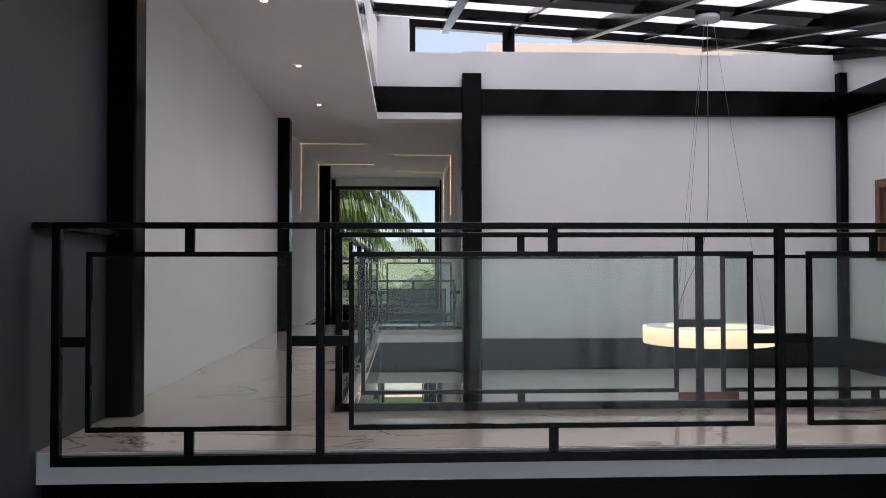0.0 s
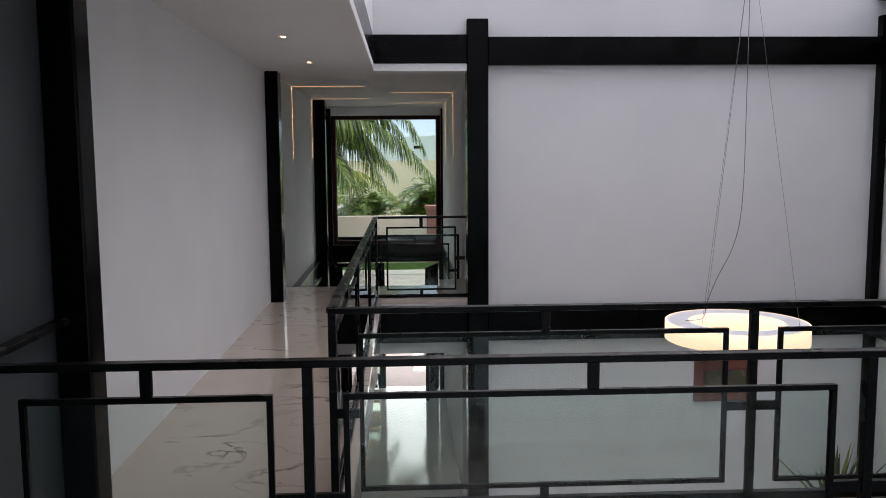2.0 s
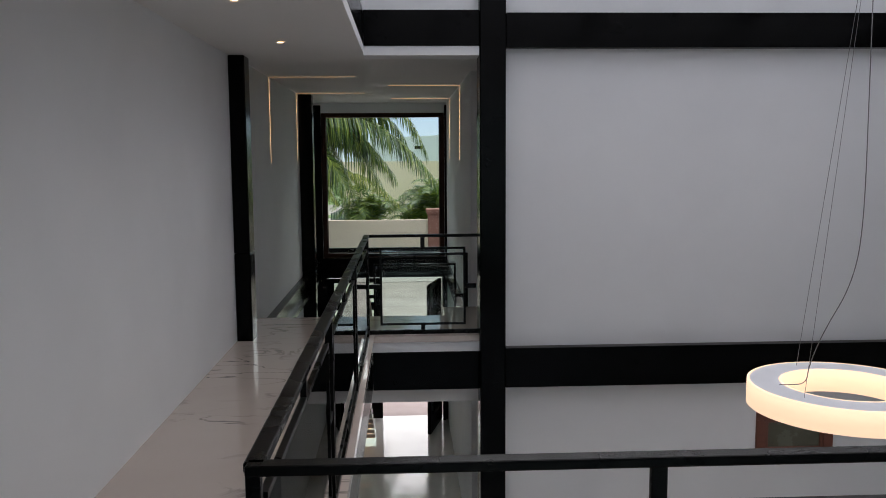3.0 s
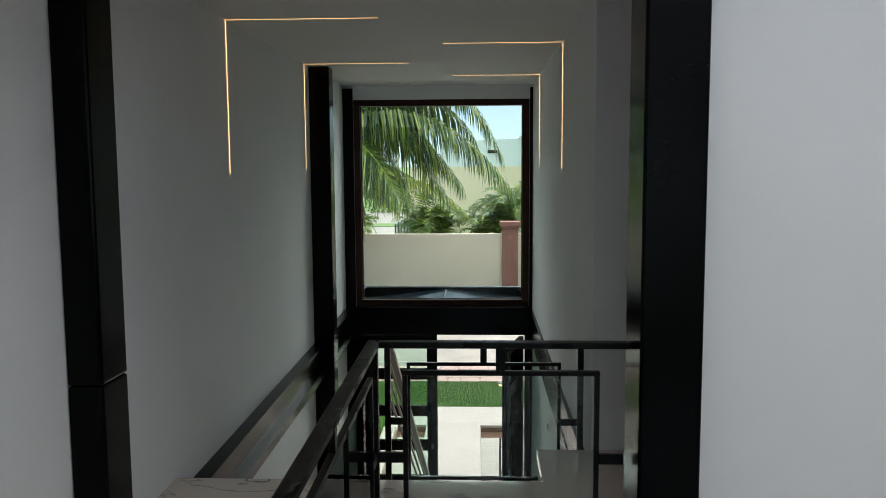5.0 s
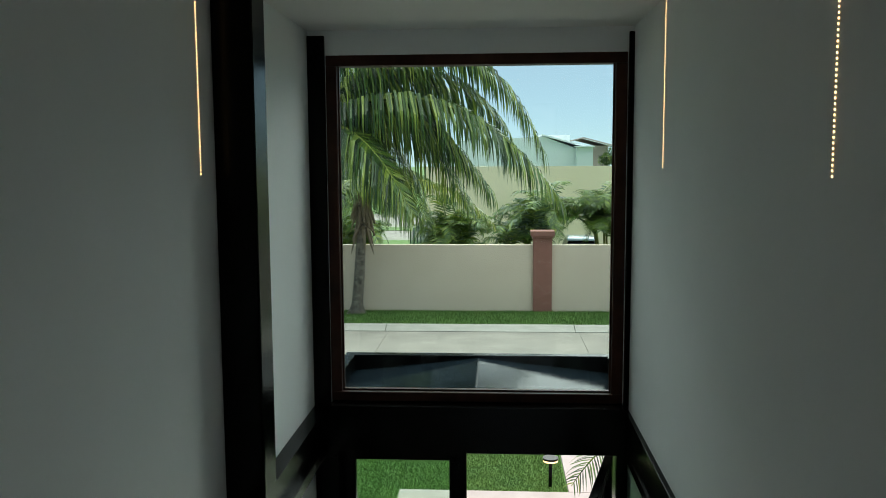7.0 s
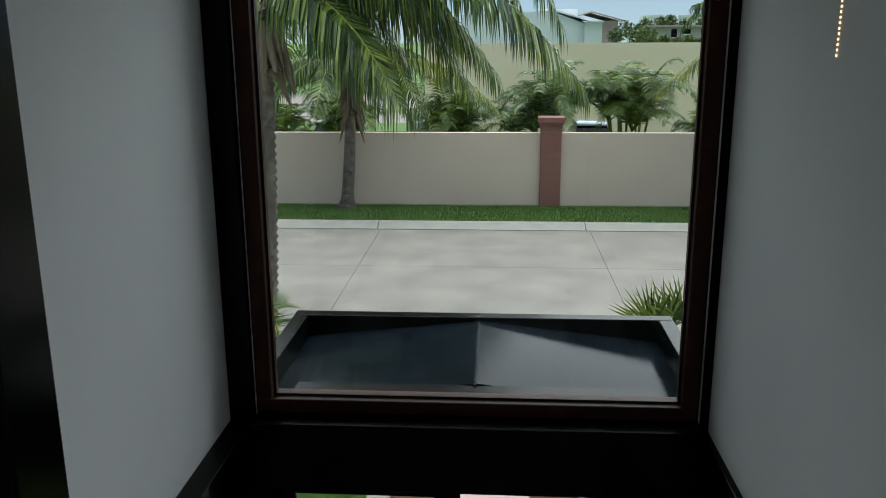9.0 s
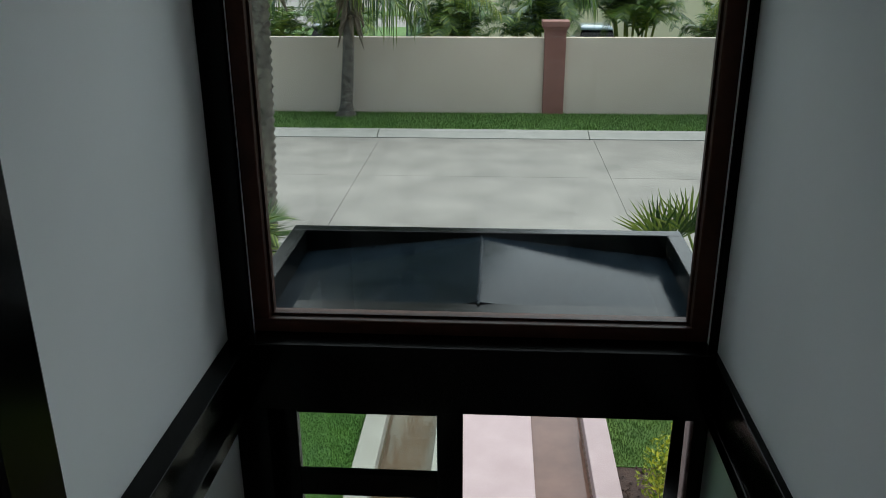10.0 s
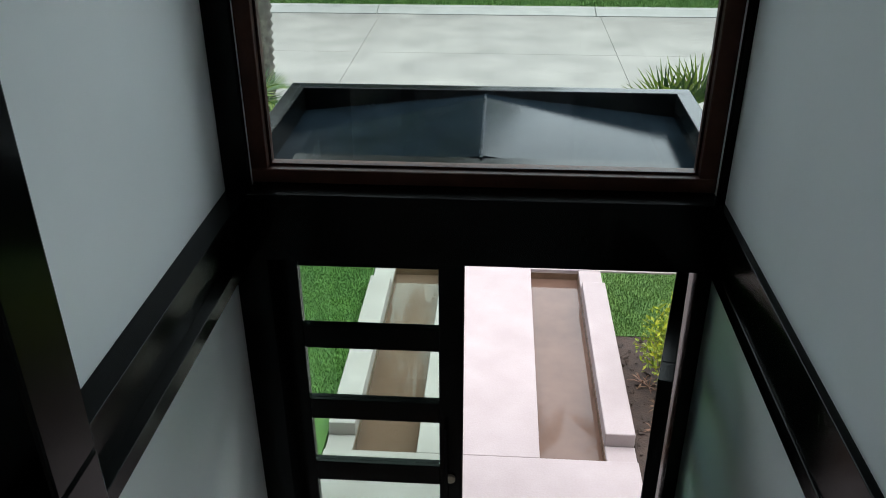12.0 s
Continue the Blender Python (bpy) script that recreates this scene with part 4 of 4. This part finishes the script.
def frond_along(bm, p0, p1, p2, rng, leaf=0.55, n=46, hang=0.5, width=0.03, bare=0.1, ribs=None):
    """One feather leaf: an arching midrib with narrow drooping leaflets on both sides."""
    p0, p1, p2 = Vector(p0), Vector(p1), Vector(p2)
    pts = [bezier(p0, p1, p2, i / n) for i in range(n + 1)]
    down = Vector((0, 0, -1))
    for i in range(n):
        a, b = pts[i], pts[i + 1]
        d = (b - a).normalized()
        side = d.cross(Vector((0, 0, 1))).normalized()
        up = side.cross(d)
        r = 0.032 * (1 - i / n) + 0.006
        for u in (side, up):
            (ribs or bm).faces.new([(ribs or bm).verts.new(p) for p in (a + u * r, a - u * r, b - u * r * 0.9, b + u * r * 0.9)])
        t = i / n
        if t < bare:
            continue
        ll = (leaf * math.sin(math.pi * min(1, 0.14 + 0.8 * t)) ** 0.55 + 0.08) * rng.uniform(0.82, 1.08)
        for sg in (-1, 1):
            if rng.random() < 0.04:
                continue
            hg = hang * rng.uniform(0.7, 1.25)
            way = (side * sg * rng.uniform(0.65, 0.9) + d * (0.2 + 0.45 * t) + up * rng.uniform(-0.02, 0.16)).normalized()
            k1 = a + way * ll * 0.3
            k2 = k1 + (way + down * hg * 0.9).normalized() * ll * 0.36
            tip = k2 + (way * 0.6 + down * hg * 2.0).normalized() * ll * 0.36
            e = (d + side * rng.uniform(-0.3, 0.3)) * width * 0.5
            v = [bm.verts.new(p) for p in (a - e * 0.5, a + e * 0.5, k1 + e, k1 - e, k2 + e * 0.75, k2 - e * 0.75, tip)]
            bm.faces.new((v[0], v[1], v[2], v[3]))
            bm.faces.new((v[3], v[2], v[4], v[5]))
            bm.faces.new((v[5], v[4], v[6]))


def frond(bm, base, yaw, length, rise, droop, rng, leaf=0.55, n=46, hang=0.5, width=0.03, ribs=None):
    """A leaf from its crown, given by its heading, reach, first rise and later droop."""
    b = Vector(base)
    o = Vector((math.cos(yaw), math.sin(yaw), 0))
    frond_along(bm, b, b + o * length * 0.45 + Vector((0, 0, rise)), b + o * length * 0.9 + Vector((0, 0, rise - droop)), rng, leaf, n, hang, width, 0.1, ribs)


def palm_trunk(base, top, r0, r1, rings=44, bend=0.15):
    bm = bmesh.new()
    seg, base, top = 14, Vector(base), Vector(top)
    loops = []
    for i in range(rings * 2 + 1):
        t = i / (rings * 2)
        p = base.lerp(top, t) + Vector((bend * math.sin(math.pi * t), 0, 0))
        flare = 0.9 * max(0, 1 - t * 9) ** 2
        r = (r0 + (r1 - r0) * t) * (1 + flare) * (1.10 if i % 2 else 0.88)
        loops.append([bm.verts.new((p.x + r * math.cos(6.2832 * k / seg), p.y + r * math.sin(6.2832 * k / seg), p.z)) for k in range(seg)])
    for a, b in zip(loops, loops[1:]):
        for k in range(seg):
            bm.faces.new((a[k], a[(k + 1) % seg], b[(k + 1) % seg], b[k]))
    return bm


def coconut_palm(base, top, r0, r1, arches, fronds, seed, label, leaf=1.05, n=110, bend=0.03):
    p = thing("coconut_palm", label, "palm tree", "street palms", at=base)
    rng = random.Random(seed)
    part("trunk", palm_trunk(base, top, r0, r1, bend=bend), M_BARK, p, "ringed grey trunk", True)
    c = Vector(top) + Vector((0, 0, 0.15))
    for yaw, ln, rise, droop in fronds:
        o = Vector((math.cos(radians(yaw)), math.sin(radians(yaw)), 0)) * ln
        arches = arches + [(c + o * 0.45 + Vector((0, 0, rise)), c + o * 0.9 + Vector((0, 0, rise - droop)), 0)]
    for mid, tip, old in arches:
        bm, rib = bmesh.new(), bmesh.new()
        frond_along(bm, c, mid, tip, rng, leaf, n, 1.7, 0.042, 0.13, rib)
        f = part("frond", bm, M_LEAFY if old else M_LEAF, p, "yellowing feather leaf" if old else "")
        part("midrib", rib, M_RIB, f, "pale yellow-green rib")
    sheath = bmesh.new()
    for i in range(46):
        a = rng.uniform(0, 6.28)
        t = Vector(top) + Vector((0.14 * math.cos(a), 0.14 * math.sin(a), rng.uniform(-0.9, 0.3)))
        e = t + Vector((0.24 * math.cos(a), 0.24 * math.sin(a), rng.uniform(-0.9, 0.1)))
        rod(sheath, t, e, 0.08, 5, 0.012)
    for i in range(7):
        a = -1.3 + 0.45 * i + rng.uniform(-0.15, 0.15)
        t = Vector(top) + Vector((0.15 * math.cos(a), 0.15 * math.sin(a), rng.uniform(-0.25, 0.15)))
        rod(sheath, t, t + Vector((0.26 * math.cos(a), 0.2 * math.sin(a), -rng.uniform(0.6, 1.1) * r1 / 0.14)), 0.10, 6, 0.03)
    part("leaf_sheaths", sheath, M_DEAD, p, "dry brown leaf bases")
    return p


coconut_palm((-3.80, 25.5, OG), (-3.52, 25.3, 2.2), 0.165, 0.14,
             [((-1.0, 24.9, 3.78), (0.85, 24.7, 1.12), 0), ((-0.9, 25.8, 5.4), (0.65, 25.9, 1.9), 0), ((-2.4, 24.6, 2.75), (-1.5, 24.2, 0.95), 0),
              ((-2.2, 26.6, 4.6), (-0.5, 27.6, 2.3), 0), ((-1.9, 25.4, 5.4), (-0.3, 25.2, 3.2), 0), ((-2.9, 26.2, 3.3), (-2.2, 26.9, 0.9), 0),
              ((-2.0, 26.3, 3.7), (-0.8, 26.9, 1.7), 0),
              ((-1.8, 25.6, 3.5), (-0.3, 25.9, 1.25), 0), ((-1.9, 26.4, 3.3), (-0.7, 27.0, 0.9), 0), ((-2.6, 26.9, 3.2), (-1.6, 27.9, 0.6), 0), ((-1.5, 26.2, 4.4), (0.0, 26.6, 2.3), 0)],
             [(100, 3.8, 1.8, 2.8), (130, 3.8, 2.1, 2.6), (165, 3.8, 1.6, 2.8), (200, 3.8, 2.0, 2.8), (80, 3.6, 3.0, 2.2)],
             11, "tall coconut palm with long arching leaves and a ringed trunk", 1.2, 120)
coconut_palm((-4.75, 37.9, OG + 0.05), (-4.5, 37.8, 0.5), 0.19, 0.14,
             [((-2.4, 37.4, 2.1), (-0.3, 37.3, -0.15), 1), ((-3.4, 38.0, 2.4), (-1.7, 38.2, 0.6), 0), ((-5.8, 37.4, 2.0), (-6.9, 37.1, 0.1), 0), ((-4.0, 37.0, 1.9), (-3.4, 36.5, 0.1), 0), ((-5.1, 38.1, 2.7), (-5.7, 38.3, 1.3), 0), ((-3.6, 37.6, 1.4), (-2.9, 37.5, 0.0), 1)],
             [(110, 2.8, 1.6, 2.0), (165, 3.0, 1.3, 2.2), (215, 2.8, 1.4, 2.3), (255, 2.6, 1.5, 2.4), (60, 2.8, 1.8, 1.8)],
             12, "coconut palm with a pale swollen trunk on the verge", 1.0, 84)
coconut_palm((8.3, 37.6, OG + 0.05), (8.1, 37.6, 2.2), 0.18, 0.13,
             [((6.4, 37.2, 3.1), (4.95, 36.9, 2.6), 0), ((6.2, 37.4, 2.2), (4.1, 37.2, 0.25), 1), ((6.6, 37.0, 1.6), (5.2, 36.8, -0.2), 1)],
             [(165, 3.6, 1.9, 2.2), (240, 3.4, 1.2, 2.6), (120, 3.4, 1.2, 2.8), (60, 3.4, 1.6, 2.6), (0, 3.4, 1.6, 2.6), (300, 3.4, 1.4, 2.6)],
             13, "coconut palm with leaves reaching in from the side", 0.85, 80)


def areca(x, y, height, spread, stems, seed):
    """A clump of thin leaning stems, each with a crown of arching feather leaves."""
    p = thing("areca_palm", "bushy areca palm clump behind the boundary wall", "palm", "areca palms", at=(x, y, OG))
    rng = random.Random(seed)
    for k in range(stems):
        a = 6.28 * k / stems + rng.uniform(-0.4, 0.4)
        o = Vector((math.cos(a), math.sin(a) * 0.6, 0))
        lean = rng.uniform(0.15, 0.6)
        b, t = Vector((x, y, OG)) + o * 0.25, Vector((x, y, OG + height * rng.uniform(0.36, 0.62))) + o * spread * lean
        part("stem", rod(bmesh.new(), b, t, 0.055, 7, 0.035), M_LEAFY, p, "slender yellow-green stem", True)
        for j in range(7):
            yaw = 6.28 * j / 7 + rng.uniform(-0.35, 0.35)
            reach = spread * rng.uniform(0.75, 1.1)
            rise = height * rng.uniform(0.16, 0.40)
            bm = bmesh.new()
            frond(bm, t, yaw, reach, rise, rise * rng.uniform(0.1, 1.1), rng, 0.50, 40, 0.22, 0.042)
            part("frond", bm, M_ARECA, p)


for k, (x, y, hh, sp, st) in enumerate(((-7.5, 42.0, 3.3, 1.1, 4), (-5.6, 43.0, 4.2, 1.3, 5), (-1.7, 41.0, 4.2, 1.35, 6), (1.15, 41.0, 4.6, 1.5, 7), (3.9, 41.0, 5.0, 1.85, 9), (6.8, 41.4, 3.3, 1.15, 4), (-10.2, 41.5, 4.0, 1.4, 5))):
    areca(x, y, hh, sp, st, 30 + k)


def fan_tuft(name, label, x, y, z, r, n, seed, mat, up=0.7):
    p = thing(name, label, "plant", "garden plants", at=(x, y, z))
    rng = random.Random(seed)
    bm = bmesh.new()
    for i in range(n):
        a, t = rng.uniform(0, 6.28), rng.uniform(0.15, 1.1)
        d = Vector((math.cos(a) * math.cos(t), math.sin(a) * math.cos(t), math.sin(t) * up + 0.15))
        sd = d.cross(Vector((0, 0, 1))).normalized() * r * 0.03
        b = Vector((x, y, z))
        m, e = b + d * r * 0.6, b + d * r - Vector((0, 0, r * 0.2))
        v = [bm.verts.new(q) for q in (b - sd * 0.5, b + sd * 0.5, m + sd, m - sd, e)]
        bm.faces.new((v[0], v[1], v[2], v[3]))
        bm.faces.new((v[3], v[2], v[4]))
    part("leaves", bm, mat, p)


def garden_palm(x, y, z, size, seed, arches=(), fans=()):
    p = thing("garden_palm", "young feathery palm in the planting bed", "palm", "garden plants", at=(x, y, OG))
    rng = random.Random(seed)
    part("stem", rod(bmesh.new(), (x, y, OG - 0.02), (x, y, z), 0.07, 9, 0.05), M_BARK, p, "", True)
    for j in range(13):
        bm = bmesh.new()
        rise = size * rng.uniform(0.55, 0.95)
        frond(bm, (x, y, z), j * 2.4 + rng.uniform(-0.3, 0.3), size * rng.uniform(0.8, 1.1), rise, rise * rng.uniform(0.0, 0.45), rng, 0.46, 38, 0.05, 0.022)
        part("frond", bm, M_LEAF, p)
    for mid, tip in arches:
        bm = bmesh.new()
        frond_along(bm, (x, y, z), mid, tip, rng, 0.42, 44, 0.3, 0.026)
        part("frond", bm, M_LEAF, p)
    for fx, fz, lean, r in fans:
        b, bm = Vector((fx, y, fz)), rod(bmesh.new(), (x, y, z - 0.05), (fx, y, fz), 0.014, 6)
        for i in range(24):
            a = lean + radians(-62 + 124 * i / 23)
            d = Vector((math.sin(a), rng.uniform(-0.35, 0.05), math.cos(a))).normalized()
            l, sd = r * rng.uniform(0.85, 1.05) * (1 - 0.2 * abs(i - 11.5) / 12), Vector((d.z, 0, -d.x)) * 0.013
            m, e = b + d * l * 0.55, b + d * l - Vector((0, 0, 0.05 * l))
            v = [bm.verts.new(q) for q in (b - sd * 0.4, b + sd * 0.4, m + sd, m - sd, e)]
            bm.faces.new((v[0], v[1], v[2], v[3]))
            bm.faces.new((v[3], v[2], v[4]))
        part("fan_leaf", bm, M_LEAF, p, "stiff pleated fan leaf")


garden_palm(2.05, 22.0, -1.9, 0.5, 51, [((1.35, 21.4, -1.35), (0.72, 21.0, -2.15))], [(1.40, -1.22, -0.42, 0.66), (1.72, -1.12, 0.05, 0.66), (1.55, -1.22, -0.15, 0.66)])
garden_palm(-3.12, 22.0, -1.62, 0.62, 52)


def shrub(x, y, w, h, seed):
    p = thing("lime_shrub", "dense lime-green leafy shrub", "shrub", "garden plants", at=(x, y, OG))
    rng = random.Random(seed)
    bs, bm = bmesh.new(), bmesh.new()
    for i in range(14):
        a = rng.uniform(0, 6.28)
        rod(bs, (x, y, OG - 0.02), (x + w * 0.4 * math.cos(a), y + w * 0.4 * math.sin(a), OG + h * rng.uniform(0.4, 0.8)), 0.012, 5, 0.005)
    for i in range(4600):
        a, b, r = rng.uniform(0, 6.28), rng.uniform(-0.5, 1.5), rng.uniform(0.55, 1.0) * (1 + 0.25 * math.sin(3 * i))
        c = Vector((x + w * 0.5 * r * math.cos(a) * math.cos(b), y + w * 0.5 * r * math.sin(a) * math.cos(b), OG + h * 0.45 + h * 0.5 * r * math.sin(b)))
        q = Euler((rng.uniform(-1.2, 1.2), rng.uniform(-1.2, 1.2), rng.uniform(0, 6.28))).to_matrix()
        l = rng.uniform(0.02, 0.038)
        bm.faces.new([bm.verts.new(c + q @ Vector(v)) for v in ((-l, 0, 0), (0, -l * 0.4, 0.005), (l, 0, 0), (0, l * 0.4, 0.005))])
    part("stems", bs, M_BARK, p)
    part("leaves", bm, M_SHRUB, p)


shrub(1.55, 20.15, 0.85, 0.85, 61)
shrub(1.9, 19.75, 0.7, 0.65, 62)
rng = random.Random(7)
for i in range(30):
    fan_tuft("bromeliad", "small reddish rosette plant in bare soil", 1.12 + rng.uniform(0, 0.5), 18.4 + i * 0.062, OG - 0.01, rng.uniform(0.10, 0.18), 14, 70 + i, M_RED)

rng = random.Random(15)
bm = bmesh.new()
for i in range(700):
    c = Vector((rng.uniform(0.98, 2.4), rng.uniform(18.0, 20.9), OG - 0.012))
    r = 0.012 + 0.03 * rng.random() ** 3
    bmesh.ops.convex_hull(bm, input=[bm.verts.new(c + Vector((rng.uniform(-r, r), rng.uniform(-r, r), rng.uniform(0, r * 1.1)))) for j in range(6)])
solid("soil_clods", bm, M_SOIL, "crumbs and clods of brown garden soil", "soil", "stuff")

# garden light
gl = thing("garden_light", "black bollard garden light with a flat round head", "garden light", at=(0.64, 23.6, OG))
part("post", rod(bmesh.new(), (0.64, 23.6, OG - 0.01), (0.64, 23.6, OG + 0.42), 0.028, 12), M_BLACK, gl, "", True)
part("head", rod(bmesh.new(), (0.64, 23.6, OG + 0.45), (0.64, 23.6, OG + 0.48), 0.12, 24), M_BLACK, gl)
part("lens", rod(bmesh.new(), (0.64, 23.6, OG + 0.42), (0.64, 23.6, OG + 0.45), 0.11, 24), M_LED, gl, "warm glowing lens")

# ---- canopy over the door ----
can = thing("door_canopy", "black flat canopy over the door with a raised rim, wet inside", "canopy", kind="structure")
cx0, cx1, cy0, cy1, cz = -1.64, 0.945, FY + 0.46, 19.03, -0.06
part("rim", boxes((cx0, cx1, cy1 - 0.10, cy1, -0.32, cz), (cx0, cx0 + 0.10, cy0, cy1 - 0.10, -0.32, cz), (cx1 - 0.10, cx1, cy0, cy1 - 0.10, -0.32, cz), bevel=0.006), M_BLACK, can, "glossy black raised rim")
mx = -0.36
bm = bmesh.new()
for a, b, za, zb in ((cx0 + 0.1, mx, -0.215, -0.085), (mx, cx1 - 0.1, -0.085, -0.215)):
    vs = [bm.verts.new((x, y, z + dz)) for x, z in ((a, za), (b, zb)) for y in (cy0, cy1 - 0.1) for dz in (-0.12, 0)]
    bmesh.ops.convex_hull(bm, input=vs)
part("tray", bm, M_TRAY, can, "wet black waterproofed tray")
bm = bmesh.new()
rng = random.Random(9)
for i in range(26):
    y = cy0 + (cy1 - 0.1 - cy0) * i / 25
    r = bmesh.ops.create_icosphere(bm, subdivisions=1, radius=0.018)
    bmesh.ops.transform(bm, verts=r["verts"], matrix=Matrix.LocRotScale((mx + rng.uniform(-0.004, 0.004), y, -0.088), None, (0.8, 1.8, rng.uniform(0.4, 0.8))))
part("seam", bm, M_TRAY, can, "rough seam along the tray")
part("apron", boxes((-1.36, 0.64, FY + 0.205, FY + 0.458, -0.3, -0.095)), M_BLACK, can)
# potted plant on the lower floor of the atrium
pot = thing("potted_plant", "spiky green plant in a dark pot on the lower floor", "plant", at=(5.15, 9.65, GF))
bm = bmesh.new()
rod(bm, (5.15, 9.65, GF), (5.15, 9.65, GF + 0.55), 0.18, 20, 0.25)
part("pot", bm, M_BLACK, pot)
rng = random.Random(21)
bm = bmesh.new()
for i in range(34):
    a, t, l = rng.uniform(0, 6.28), rng.uniform(0.5, 1.45), rng.uniform(0.55, 1.05)
    d = Vector((math.cos(a) * math.cos(t), math.sin(a) * math.cos(t), math.sin(t)))
    s_ = d.cross(Vector((0.01, 0, 1))).normalized() * 0.025
    b = Vector((5.15, 9.65, GF + 0.53))
    v = [bm.verts.new(q) for q in (b - s_, b + s_, b + d * l * 0.6 + s_, b + d * l * 0.6 - s_, b + d * l)]
    bm.faces.new((v[0], v[1], v[2], v[3]))
    bm.faces.new((v[3], v[2], v[4]))
part("leaves", bm, M_LEAF, pot, "narrow pointed leaves")
